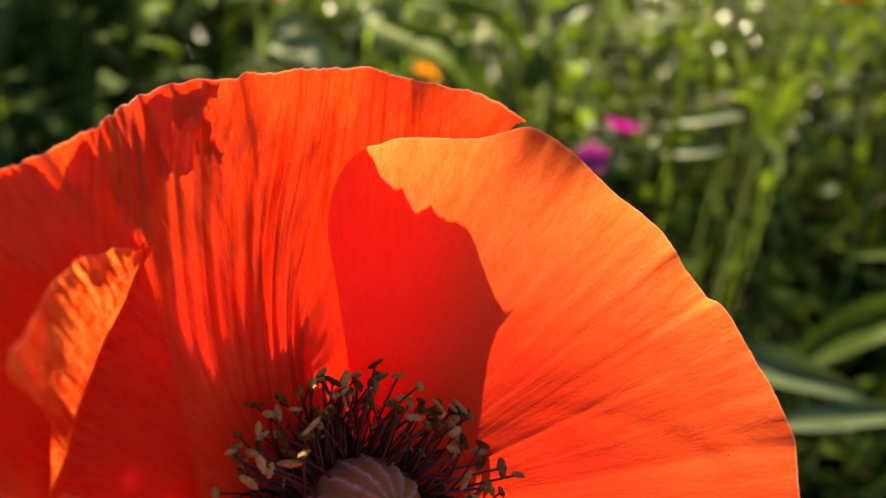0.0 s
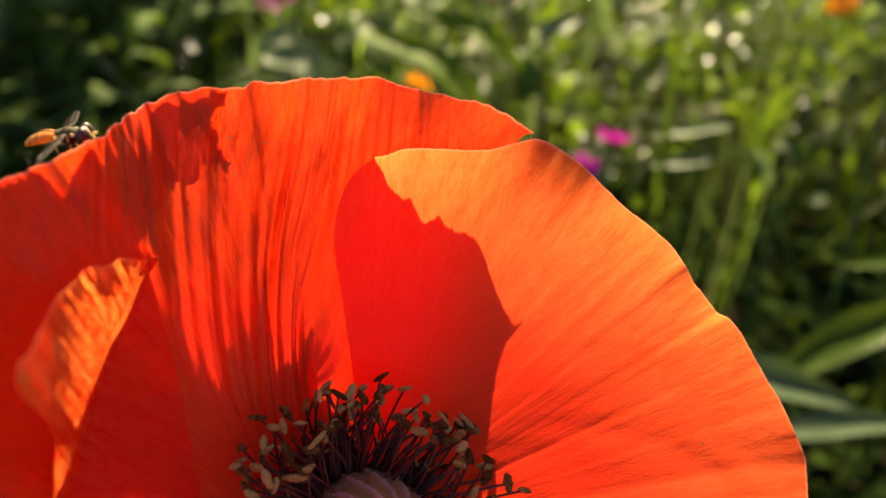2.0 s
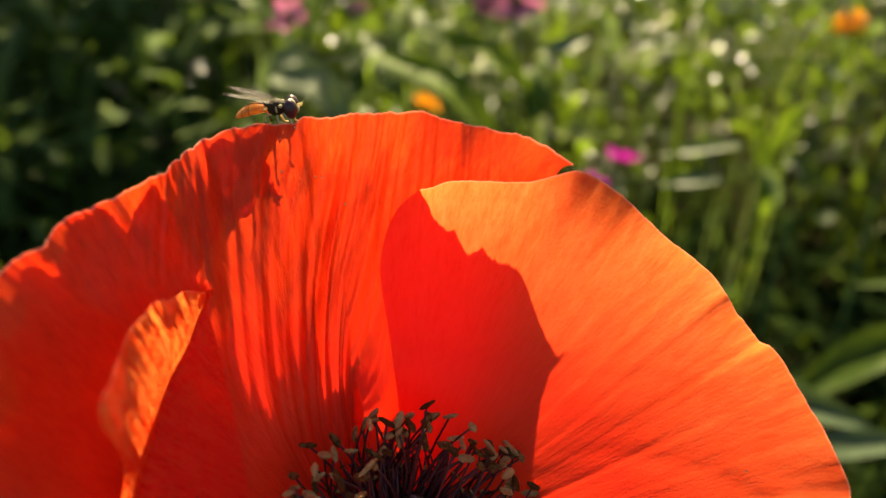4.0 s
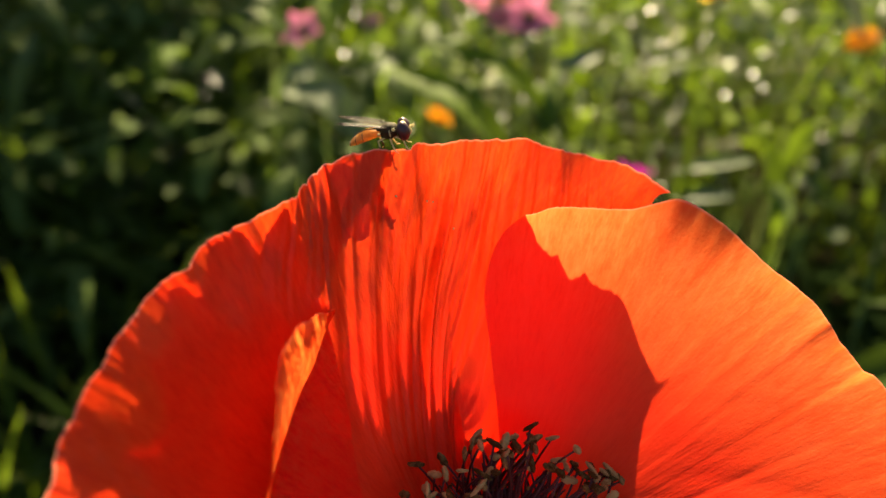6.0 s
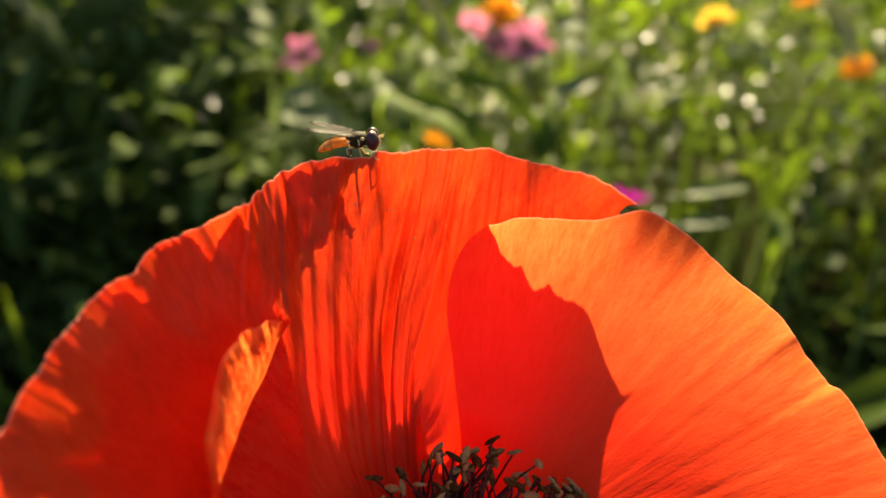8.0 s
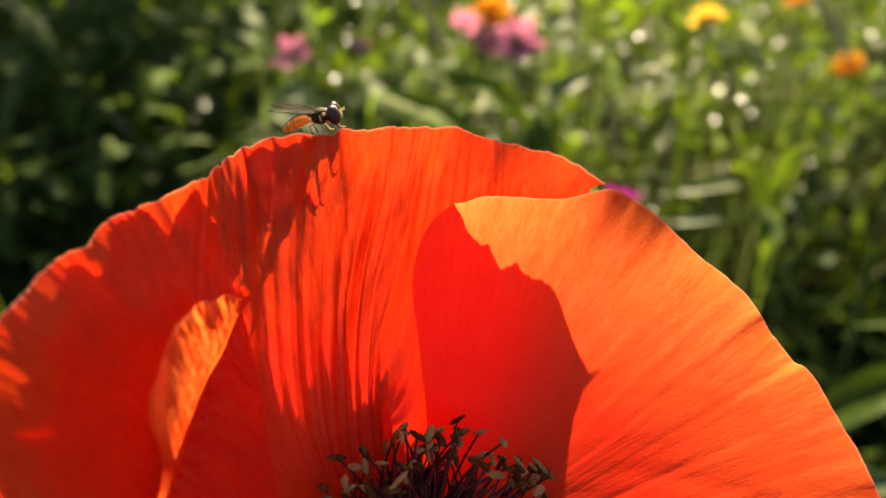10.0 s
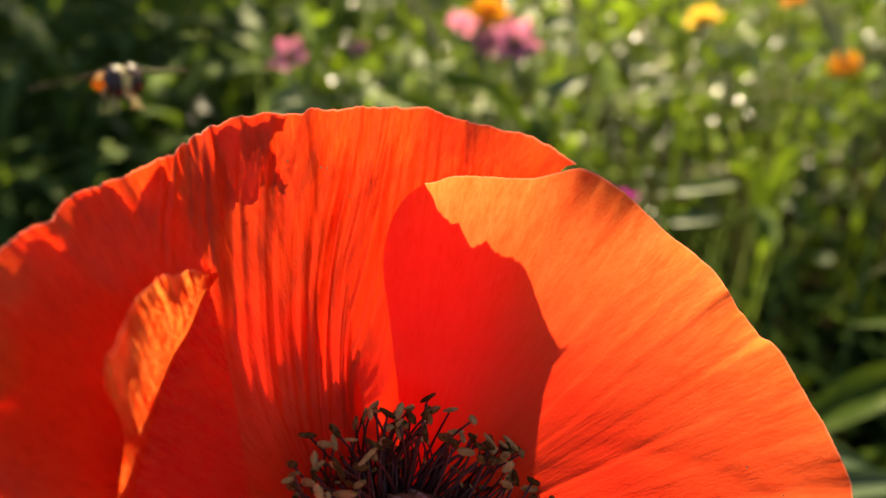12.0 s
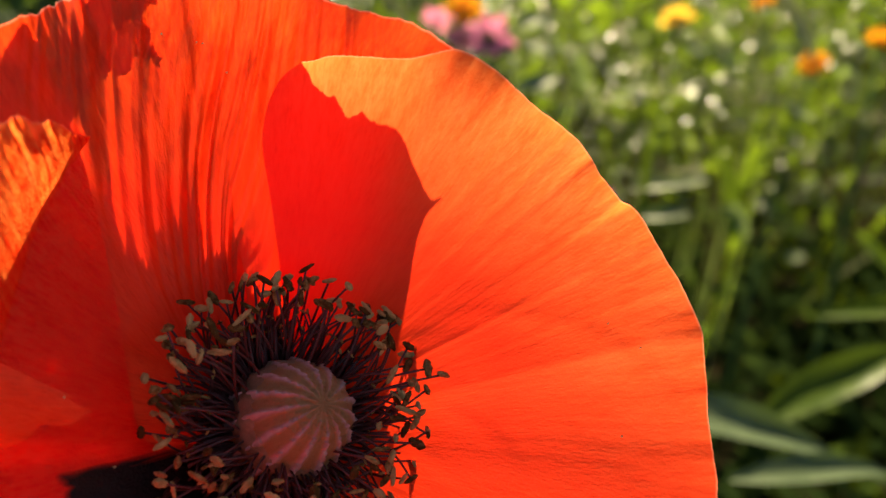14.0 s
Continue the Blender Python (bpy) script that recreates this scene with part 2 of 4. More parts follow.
# ---- mesh helpers ----
def mesh_of(name, verts, faces, material, smooth=True):
    me = bpy.data.meshes.new(name)
    me.from_pydata([tuple(v) for v in verts], [], faces)
    me.materials.append(material)
    if smooth:
        me.polygons.foreach_set("use_smooth", [True] * len(me.polygons))
    me.update()
    return me


def part(name, me, parent=None, m=None, label=""):
    ob = new(name, me)
    if parent is not None:
        ob.parent = parent
    if m is not None:
        ob.matrix_basis = m
    return tagged(ob, label)


def grid_faces(nu, nv, wrap=False):
    cols = nu if wrap else nu - 1
    return [(j * nu + i, j * nu + (i + 1) % nu, (j + 1) * nu + (i + 1) % nu, (j + 1) * nu + i) for j in range(nv - 1) for i in range(cols)]


def merged(pieces):
    verts, faces = [], []
    for v, f in pieces:
        k = len(verts)
        verts += [tuple(p) for p in v]
        faces += [tuple(i + k for i in q) for q in f]
    return verts, faces


def tube(points, radii, sides=8):
    """A closed tapering tube along the points."""
    pts = [Vector(p) for p in points]
    verts = []
    for i, p in enumerate(pts):
        d = (pts[min(i + 1, len(pts) - 1)] - pts[max(i - 1, 0)]).normalized()
        side = d.orthogonal().normalized() if i == 0 else (side - d * side.dot(d)).normalized()
        other = d.cross(side)
        for k in range(sides):
            a = 2 * math.pi * k / sides
            verts.append(p + (side * math.cos(a) + other * math.sin(a)) * radii[i])
    faces = grid_faces(sides, len(pts), True)
    faces.append(tuple(range(sides))[::-1])
    faces.append(tuple((len(pts) - 1) * sides + k for k in range(sides)))
    return verts, faces


def ball(rx, ry, rz, nu=16, nv=10, centre=(0, 0, 0), shape=None):
    """An ellipsoid whose radius a function shape(azimuth, height) may change."""
    verts = []
    for j in range(nv + 1):
        th = math.pi * j / nv
        for i in range(nu):
            ph = 2 * math.pi * i / nu
            k = shape(ph, math.cos(th)) if shape else 1.0
            verts.append((centre[0] + rx * k * math.sin(th) * math.cos(ph), centre[1] + ry * k * math.sin(th) * math.sin(ph), centre[2] - rz * math.cos(th)))
    return verts, grid_faces(nu, nv + 1, True)


def table(pairs):
    xs, ys = zip(*sorted(pairs))

    def smooth(x):
        """Monotone cubic through the pairs."""
        x = np.asarray(x, float)
        X, Y = np.array(xs, float), np.array(ys, float)
        d = np.diff(Y) / np.diff(X)
        m = np.concatenate([[d[0]], np.where(d[1:] * d[:-1] > 0, 2 * d[1:] * d[:-1] / (d[1:] + d[:-1] + 1e-12), 0), [d[-1]]])
        x = np.clip(x, X[0], X[-1])
        i = np.clip(np.searchsorted(X, x) - 1, 0, len(X) - 2)
        h = X[i + 1] - X[i]
        t = (x - X[i]) / h
        return (2 * t**3 - 3 * t**2 + 1) * Y[i] + (t**3 - 2 * t**2 + t) * h * m[i] + (-2 * t**3 + 3 * t**2) * Y[i + 1] + (t**3 - t**2) * h * m[i + 1]
    return smooth


def wave(x, seed, octaves=3):
    """Smooth random wave about 0, of period about 1."""
    x = np.asarray(x, float)
    rng = np.random.default_rng(seed)
    knots = rng.uniform(-1, 1, 4096)
    y = np.zeros_like(x)
    for o in range(octaves):
        u = x * 2**o + 300 + 57 * o
        i = np.floor(u).astype(int)
        t = u - i
        t = t * t * (3 - 2 * t)
        y += (knots[i % 4096] * (1 - t) + knots[(i + 1) % 4096] * t) / 2**o
    return y


# ---- the poppy ----
# its frame: origin at the receptacle, z along the axis of the bowl
AXIS = Vector((0.30157, -0.47753, 0.82524)).normalized()
SIDE = Vector((0.95344, 0.15104, -0.26102))
SIDE = (SIDE - AXIS * SIDE.dot(AXIS)).normalized()
FLOWER = Matrix((SIDE, AXIS.cross(SIDE), AXIS)).transposed().to_4x4()
FLOWER.translation = (-0.0101, 0.05754, 0.58492)
BACK = FLOWER.to_3x3().inverted() @ Vector((0.03, 0.85, -0.53)).normalized()   # away from the viewer's side


def evened(tab, f):
    """A table by angle, without its short waves."""
    return sum(tab(f + d) for d in (-24, -16, -8, 0, 8, 16, 24)) / 7


def bowl_height(rise, f, s):
    """Height of the wide back wall: smooth low down, with the rim's own ups and downs near the rim alone."""
    low = evened(rise, f)
    return low * s ** (1.42 - 0.15 * np.clip((f - 112) / 36, 0, 1)) + (rise(f) - low) * s**8


def folds(f, s, seed, pleats, pleat, crumple, rim, calm=None, frill=0.0, skew=0.0):
    """Height of the pleats and dents of a petal, by angle and by way from base to rim."""
    env = np.clip(s / 0.35, 0, 1) ** 1.5 * (1 - 0.62 * np.clip((s - 0.90) / 0.10, 0, 1))
    low_env = env
    if calm:
        env = env * (1 - 0.82 * np.clip((f - calm[0]) / (calm[1] - calm[0]), 0, 1)) * (1 - 0.30 * np.clip((104 - f) / 10, 0, 1))
        low_env = env * (0.3 + 0.7 * np.clip((f - 110) / 8, 0, 1))
        env = env * (1 + 0.7 * np.clip((f - 90) / 8, 0, 1) * np.clip((122 - f) / 6, 0, 1) * np.clip((1 - s) / 0.08, 0, 1))
    g = f + (skew * np.clip((f - 94) / 16, -0.8, 1) + (0.8 * np.clip(f - 120, 0, 20) if skew else 0)) * (s - 0.8)
    patchy = np.clip(0.75 + 0.6 * wave(g / 11.0 + 3.0 * s, seed + 40, 2) * wave(s * 5.0 + f / 17.0, seed + 41, 2), 0.2, 1.5)
    drift = 0.5 * wave(s * 2.6 + f / 25.0, seed + 3, 2)
    h = env * pleat * patchy * wave(g * pleats / 360.0 + drift, seed, 2) * (0.10 + 0.90 * s**1.3)
    h = h + env * (0.55 if calm else 0.3) * pleat * patchy * wave(g * pleats * 2.9 / 360.0 + 1.6 * drift, seed + 2, 2) * (0.4 + 0.6 * s)
    h = h + low_env * crumple * wave(f / 9.0 + 7 * s, seed + 5, 2) * wave(s * 6.5 + f / 30.0, seed + 6, 2) * 1.6
    h = h + rim * s**9 * wave(f / 6.5, seed + 7, 3) * ((0.40 + 0.60 * np.clip((f - 108) / 16, 0, 1)) if calm else 1.0)
    if calm:
        h = h + 0.0014 * np.clip(s / 0.35, 0, 1) * s**5 * (1 - 0.75 * np.clip((s - 0.9) / 0.1, 0, 1)) * np.clip((f - 98) / 6, 0, 1) * np.clip((134 - f) / 12, 0, 1) * wave(g / 3.6 + 2 * s, seed + 31, 2) * wave(s * 11.0 + f / 9.0, seed + 32, 2)
    if frill:
        h = h - frill * s**7 * np.clip((f - 132) / 8, 0, 1) * (0.5 + np.sin(2 * math.pi * (f - 133.0) / (8.5 + 0.02 * (f - 133)) + 1.57))
    return h


def petal_sheet(name, material, parent, low, high, reach, rise, power=1.3, nu=360, nv=110, pleat=0.00025, crumple=0.0003, rim=0.0006,
                pleats=70.0, seed=1, calm=None, frill=0.0, edge=5, lip=None, skew=0.0, crowd=1.0, keep=None, flutter=None, label=""):
    """One petal over the angles low(s)..high(s), degrees; s runs from the base (0) to the rim (1). reach and rise: the rim's distance and height by angle.
    skew: degrees by which the folds drift from base to rim; keep: where the sheet is whole, for a torn one; flutter: metres by which the rim bends back, by angle."""
    u, s = np.meshgrid(np.linspace(0, 1, nu) ** crowd, np.linspace(0.06, 1, nv) ** 0.9)
    f = low(s) + (high(s) - low(s)) * u
    broad, H = evened(reach, f), rise(f)
    fine = reach(f) - broad + rim * (0.30 * wave(f / 2.2, seed + 9, 3) + 0.09 * wave(f / 0.5, seed + 19, 2))
    r = broad * s + fine * s**edge
    steep = power(f) if callable(power) else power
    h = bowl_height(rise, f, s) if calm else H * s**steep
    if lip is not None:
        r, h = lip(f, s, r, h)
    h = h + folds(f, s, seed, pleats, pleat, crumple, rim, calm, frill, skew)
    a = np.radians(f)
    verts = np.stack([r * np.cos(a), r * np.sin(a), h], -1)
    if flutter is not None:
        verts = verts + (flutter(f) * s**8)[..., None] * np.array(BACK)
    verts = verts.reshape(-1, 3)
    faces = grid_faces(nu, nv)
    if keep is not None:
        whole = keep(f, s).ravel()
        faces = [q for q in faces if whole[q[0]] and whole[q[1]] and whole[q[2]] and whole[q[3]]]
    me = mesh_of(name, verts, faces, material)
    me.attributes.new("rim", "FLOAT", "POINT").data.foreach_set("value", s.ravel().astype(np.float32))
    return part(name, me, parent, None, label)


def const(pairs):
    t = table(pairs)
    return lambda s: t(s)


def make_poppy():
    poppy = new("poppy")
    poppy.matrix_world = FLOWER
    tagged(poppy, "open orange-red poppy flower with crumpled petals on a hairy green stem", "poppy")
    # outer petal that forms the wide crumpled back of the bowl
    bent = table([(60, -0.0026), (68, -0.0026), (70.5, -0.0020), (73, -0.0010), (75.5, -0.0006), (77, -0.0004), (79.5, 0.0000), (82, 0.0002), (84.5, 0.0005), (87, 0.0008), (89, 0.0005), (91, 0.0004), (95, 0.0001), (104, 0),
                  (110, 0), (116, -0.0004), (122, -0.0008), (126, -0.0008), (129, -0.0003), (133, 0.0004), (142, 0.0004), (150, 0.0002), (160, 0), (200, 0)])
    back_r = table([(52, .0390), (64, .0408), (70, .0429), (75, .0434), (83, .0429), (89, .0431), (98, .0422), (101.5, .0419), (102.4, .0415), (103.2, .0417), (109, .0414), (116, .0413), (121, .0420), (126, .0420), (129, .0410), (133, .0401), (136, .0390), (138, .0392), (144, .0402), (149, .0408), (152, .0404), (158, .0412), (165, .0413), (170, .0420), (190, .0420), (216, .039)])
    back_h = table([(50, .0165), (64, .0172), (70, .0185), (75, .0191), (80, .0196), (85, .0193), (90, .0194), (96, .0206), (101, .0210), (107, .0215), (114, .0216), (119, .0213), (126, .0214), (133, .0245), (136, .0253), (150, .0257), (165, .0266), (200, .028)])
    petal_sheet("petal", PETAL, poppy, const([(0, 60), (0.5, 66), (0.85, 70.6), (0.90, 71.7), (0.94, 72.3), (0.965, 72.3), (0.985, 71.8), (1, 70.6)]), const([(0, 150), (0.5, 168), (1, 197)]),
                back_r, back_h,
                power=1.42, nu=760, nv=190, pleat=0.00082, crumple=0.00045, rim=0.0006, pleats=104, seed=11, calm=(130, 148), frill=0.00028, skew=33.0,
                flutter=bent, label="deeply pleated orange-red outer petal with a frayed rim")
    # inner petal on the sunlit side, smooth
    petal_sheet("petal", PETAL_SMOOTH, poppy, const([(0, -40), (0.6, -58), (1, -52)]), const([(0, 86), (0.43, 97), (0.66, 101.2), (0.79, 102.6), (0.86, 101.8), (0.94, 99.4), (1, 95.4)]),
                table([(-60, .0425), (-42, .0417), (-15, .0398), (-8.6, .0384), (-2.1, .0372), (4.8, .0367), (9, .0366), (12.2, .0363), (18, .0355), (22.7, .0349), (27.6, .0347), (31.1, .0344), (33.2, .0335),
                       (37.9, .0335), (42.5, .0343), (47.6, .0346), (53.2, .0347), (56, .0350), (59.5, .0358), (64.5, .0374), (67.2, .0382), (70.9, .0389), (73.4, .0380), (78.3, .0362), (84.3, .0356), (91, .0351), (95, .0342), (103, .0342)]),
                table([(-60, .0070), (-42, .0110), (-30, .0156), (-15, .0211), (-8.6, .0226), (-2.1, .0239), (4.2, .0252), (10, .0263), (23, .0269), (31, .0272), (45, .0271), (60, .0257), (78, .0215), (95, .0187), (103, .0180)]),
                power=lambda f: 1.0 + 0.2 * np.clip((f - 25) / 35, 0, 1), nu=460, nv=130, pleat=0.00004, crumple=0.00005, rim=0.00018, pleats=60, seed=31, edge=14, label="smooth bright orange-red inner petal")

    # inner petal opposite: a low wall, then a sharp bend up into a tall thin lip
    bend_r = table([(136, .0303), (143, .029), (148, .028), (153, .0275), (158, .0270), (163, .0265), (168.7, .0261), (175, .0259), (180, .0262), (190, .0272), (215, .031), (285, .031)])
    bend_h = table([(136, .0174), (143, .0180), (148, .0183), (153, .0172), (158, .0168), (168, .0155), (185, .0140), (200, .0112), (215, .010), (285, .010)])
    lip_r = table([(136, .0306), (143, .0299), (148, .030), (156, .0300), (163, .0294), (168, .0288), (174, .0284), (180, .0283), (285, .0285)])
    lip_h = table([(136, .0176), (139, .0190), (143, .0228), (148, .0262), (153, .0293), (158, .0308), (163, .0322), (168, .0348), (172.6, .0374), (175, .0366), (180, .0300), (192, .0230), (210, .0260), (230, .030), (285, .028)])
    turn = 0.62
    side_edge = table([(0, 192), (0.16, 185), (0.30, 178), (0.42, 174), (0.69, 173.4), (0.95, 174.6), (1, 173.8), (1.5, 173.8)])

    def flap(f, s):
        """The bent-up lip ends in a free edge that runs down to the fold."""
        k = (s - turn) / (1 - turn)
        return (k < 0) | (f < side_edge(k) + 0.25 * wave(k * 9, 97, 2)) | (f > 194)

    def lip(f, s, r, h):
        q = np.clip(s / turn, 0, 1)
        k = np.clip((s - turn) / (1 - turn), 0, 1)
        frill = 0.00022 * wave(f / 4.5 + 2.0 * k, 57, 2) * wave(k * 4 + f / 9.0, 56, 2) * k + 0.00006 * wave(f / 1.6 + 2 * k, 58, 2) * wave(k * 7 + f / 5.0, 55, 2) * k
        low_r, low_h = bend_r(f), bend_h(f)
        return low_r * q + (lip_r(f) - low_r) * k ** (1.75 - 0.9 * np.clip((f - 155) / 14, 0, 1)) + frill, low_h * q**1.2 + (lip_h(f) + 0.0003 * wave(f / 1.6, 59, 3) - low_h) * k
    petal_sheet("petal", PETAL_BLOTCHED, poppy, const([(0, 215), (0.30, 195), (0.36, 178), (0.42, 160), (0.49, 150), (0.55, 144.5), (0.60, 141), (0.70, 137.5), (1, 136.5)]), const([(0, 250), (0.5, 285), (1, 275)]),
                bend_r, bend_h, power=1.2, nu=620, nv=200, pleat=0.00005, crumple=0.00006, rim=0.0002, pleats=100, seed=51, lip=lip, keep=flap, label="upright inner petal with its bright lip bent up")
    # outer petal towards the viewer's side; its far end lies close behind the pleated one
    # where the outer petal stops: its scalloped rim, torn far side and ragged low foot are cut to the shade wanted on
    # the pleated petal
    shade_rim = table([(96, 0.99), (121.7, 0.99), (122.6, 0.975), (123.8, 0.99), (127.4, 0.99), (128.6, 0.968), (131, 0.955), (133.6, 0.940), (135.9, 0.918), (136.7, 0.96), (137.2, 0.992), (138, 0.985), (139.6, 0.975),
                     (142.4, 0.946), (143.3, 0.98), (144, 0.994), (148.4, 0.994), (149.2, 0.980), (150, 0.968), (152.1, 0.958), (152.7, 0.985), (153.4, 0.994), (157, 0.993), (157.7, 0.952), (160, 0.933), (162, 0.932),
                     (163, 0.952), (164, 0.935), (166.5, 0.89), (170, 0.87), (173, 0.90), (176, 0.86), (184, 0.84), (200, 0.95), (216, 1.0), (300, 1.0)])
    shade_side = table([(0, 150), (0.60, 146), (0.65, 143), (0.72, 140), (0.788, 137.8), (0.818, 136.5), (0.835, 133), (0.848, 129), (0.856, 122), (0.866, 118.8), (0.91, 119.7), (0.967, 119.4), (0.985, 117.2), (0.993, 116), (1, 116)])
    foot = table([(90, 0.43), (95, 0.43), (103, 0.455), (111, 0.53), (116, 0.55), (120, 0.585), (124, 0.645), (130, 0.67), (132, 0.68), (137, 0.70), (141, 0.75), (146, 1.0), (300, 1.0)])

    def whole(f, s):
        g = f + 42 * (s - 0.5)
        top = shade_rim(f) + 0.006 + 0.006 * wave(f / 0.9, 83, 2) * np.clip((s - 0.8) * 8, 0, 1) + 0.022 * wave(f / 1.3, 87, 2) * np.clip((f - 163) / 4, 0, 1) * np.clip((200 - f) / 10, 0, 1)
        side = shade_side(s + 0.012 * wave(f / 1.5, 88, 2)) + 1.0 * wave(s * 16, 81, 2) + 0.6 * wave(s * 50, 82, 2)
        rags = foot(f) + 0.034 * wave(g / 2.3, 84, 3) + 0.012 * wave(g / 0.8, 85, 2)
        return (s < top) & ((f > side) | (s < rags))

    def close(f, s, r, h):
        w = np.clip((198 - f) / 14, 0, 1)
        near = np.clip((s - 0.70) / 0.10, 0, 1)
        gap = (0.0007 + 0.0004 * np.clip((136 - f) / 8, 0, 1)) * np.clip(s * 2.5, 0, 1) * (1 - near) + 0.00022 * near
        same = near * folds(f, s, 11, 104, 0.00082, 0.00045, 0.0006, (130, 148), 0.00028, 33.0)
        even = evened(back_r, f)
        return r * (1 - w) + (even * s + (back_r(f) - even + 0.0006 * (0.30 * wave(f / 2.2, 20, 3) + 0.09 * wave(f / 0.5, 30, 2))) * s**5) * w, h * (1 - w) + (bowl_height(back_h, f, s) + same - gap) * w
    petal_sheet("petal", PETAL_OUTER, poppy, const([(0, 90), (1, 100)]), const([(0, 285), (0.6, 298), (1, 292)]),
                table([(96, .0418), (200, .040), (270, .041), (330, .041)]), table([(116, .0190), (135, .0222), (150, .0228), (165, .0234), (200, .0165), (225, .0100), (270, .0060), (330, .0060)]),
                power=1.3, nu=800, nv=260, pleat=0.0001, crumple=0.00012, rim=0.0002, pleats=95, seed=71, lip=close, crowd=1.7, keep=whole, flutter=bent, label="crumpled outer petal with a dark blotch at its base")

    # seed capsule with its rayed cap
    def body(ph, c):
        return 1.0 + 0.025 * math.cos(15 * ph)
    v, fcs = ball(0.0064, 0.0064, 0.0053, 90, 24, (0, 0, 0.0046), body)
    capsule = part("capsule", mesh_of("capsule", v, fcs, CAPSULE), poppy, pose(0, 0, 0, 3, 11, 0), "ribbed green-mauve seed capsule")
    nu, nv = 300, 56
    verts, crest = [], []
    for j in range(nv):
        k = j / (nv - 1)
        for i in range(nu):
            ph = 2 * math.pi * i / nu
            q = 15 * ph + 0.5 * math.sin(2 * ph + 1) + 0.35 * k * math.sin(3 * ph)
            ridge = (0.5 + 0.5 * math.cos(q + 0.5 * noise.noise((3 * ph, 7 * k, 9.0)))) ** 2.6
            rr = 0.0067 * k**0.86 * (1 + 0.06 * (ridge - 0.4) * k**3)
            lump = noise.noise((rr * 2600 * math.cos(ph), rr * 2600 * math.sin(ph), 1.0))
            knob = noise.noise((9 * ph, 22 * k, 4.0))
            z = 0.0121 - 0.0084 * k**2.3 + (0.00055 + 0.00090 * knob) * ridge * min(1, 1.6 * k) - 0.0006 * max(0, k - 0.90) / 0.10 + 0.00022 * lump + 0.00012 * noise.noise((rr * 7000 * math.cos(ph), rr * 7000 * math.sin(ph), 3.0))
            verts.append((rr * math.cos(ph), rr * math.sin(ph), z))
            crest.append(ridge * (0.8 + 0.3 * lump) * min(1, 2.2 * k))
    me = mesh_of("stigma_disc", verts, grid_faces(nu, nv, True), STIGMA)
    me.attributes.new("crest", "FLOAT", "POINT").data.foreach_set("value", np.array(crest, np.float32))
    part("stigma_disc", me, capsule, None, "mauve velvety cap with fifteen rays")

    # stamens: a dense ring of thin dark threads with olive anthers
    rng = random.Random(5)
    filaments = []
    for k in range(8):
        bend = rng.uniform(0.0012, 0.0042)
        wob = rng.uniform(-0.0005, 0.0005)
        L = 1.0
        pts = [(bend * math.sin(math.pi * q) * 0.6 / 0.014, wob / 0.014 * math.sin(math.pi * q), q * L) for q in [i / 7 for i in range(8)]]
        v, fcs = tube(pts, [0.0125 - 0.0045 * i / 7 for i in range(8)], 6)
        filaments.append(mesh_of("filament", v, fcs, FILAMENT))
    anthers = []
    for k in range(6):
        a, b = rng.uniform(0.00072, 0.0011), rng.uniform(0.00034, 0.00046)

        def groove(ph, c, q=k):
            return 1.0 - 0.40 * abs(math.cos(ph)) ** 5 + 0.55 * noise.noise((2.2 * math.cos(ph) + 5 * q, 2.2 * math.sin(ph), 2.6 * c))
        v, fcs = ball(b, b * 0.8, a, 14, 10, (0, 0, 0), groove)
        anthers.append(mesh_of("anther", v, fcs, ANTHER))
    stray = [(14.3, 0.0151, 0.0118), (9.0, 0.0131, 0.0115), (120.8, 0.0124, 0.0137), (95.4, 0.0112, 0.0137), (161.0, 0.0136, 0.0135)]
    for k in range(330):
        ph = 2 * math.pi * (k * 0.6180339 % 1.0)
        q = rng.random()
        base_r, base_h = 0.0030 + 0.0014 * rng.random(), 0.0012
        tip_r = 0.0080 + 0.0062 * q**0.7 + rng.uniform(-0.0006, 0.0006) + (0.0022 if k % 23 == 0 else 0)
        tip_h = 0.0131 - 0.0030 * q + rng.uniform(-0.0016, 0.0010)
        dph = rng.uniform(-0.28, 0.28)
        tip_h -= 0.0034 * max(0.0, -math.sin(ph)) ** 0.6
        if k >= 220:
            # the short inner whorl, deep among the threads
            tip_r, tip_h = 0.0078 + 0.0034 * q, 0.0055 + 0.0035 * rng.random()
        if k < len(stray):
            ph, tip_r, tip_h, dph = radians(stray[k][0]), stray[k][1], stray[k][2], 0.0
        p0 = Vector((base_r * math.cos(ph), base_r * math.sin(ph), base_h))
        p1 = Vector((tip_r * math.cos(ph + dph), tip_r * math.sin(ph + dph), tip_h))
        d = p1 - p0
        turn = d.to_track_quat("Z", "X").to_matrix().to_4x4()
        stamen = part("stamen", filaments[k % 8], poppy, Matrix.Translation(p0) @ turn @ pose(0, 0, 0, 0, 0, rng.uniform(0, 360)) @ Matrix.Diagonal((0.014, 0.014, d.length, 1)))
        grown = rng.uniform(0.7, 1.15) if k < 220 else 0.45
        head = Matrix.Translation(p1) @ pose(0, 0, 0, rng.uniform(40, 130), 0, rng.uniform(0, 360)) @ pose(0, 0, 0, 0, 0, rng.uniform(0, 360)) @ Matrix.Diagonal((grown, grown, grown * rng.uniform(0.8, 1.2), 1))
        anther = part("anther", anthers[k % 6], stamen)
        anther.matrix_basis = stamen.matrix_basis.inverted() @ head
    # the many short threads low between them, too dense to tell apart
    verts, faces = [], []
    for k in range(300):
        ph = rng.uniform(0, 2 * math.pi)
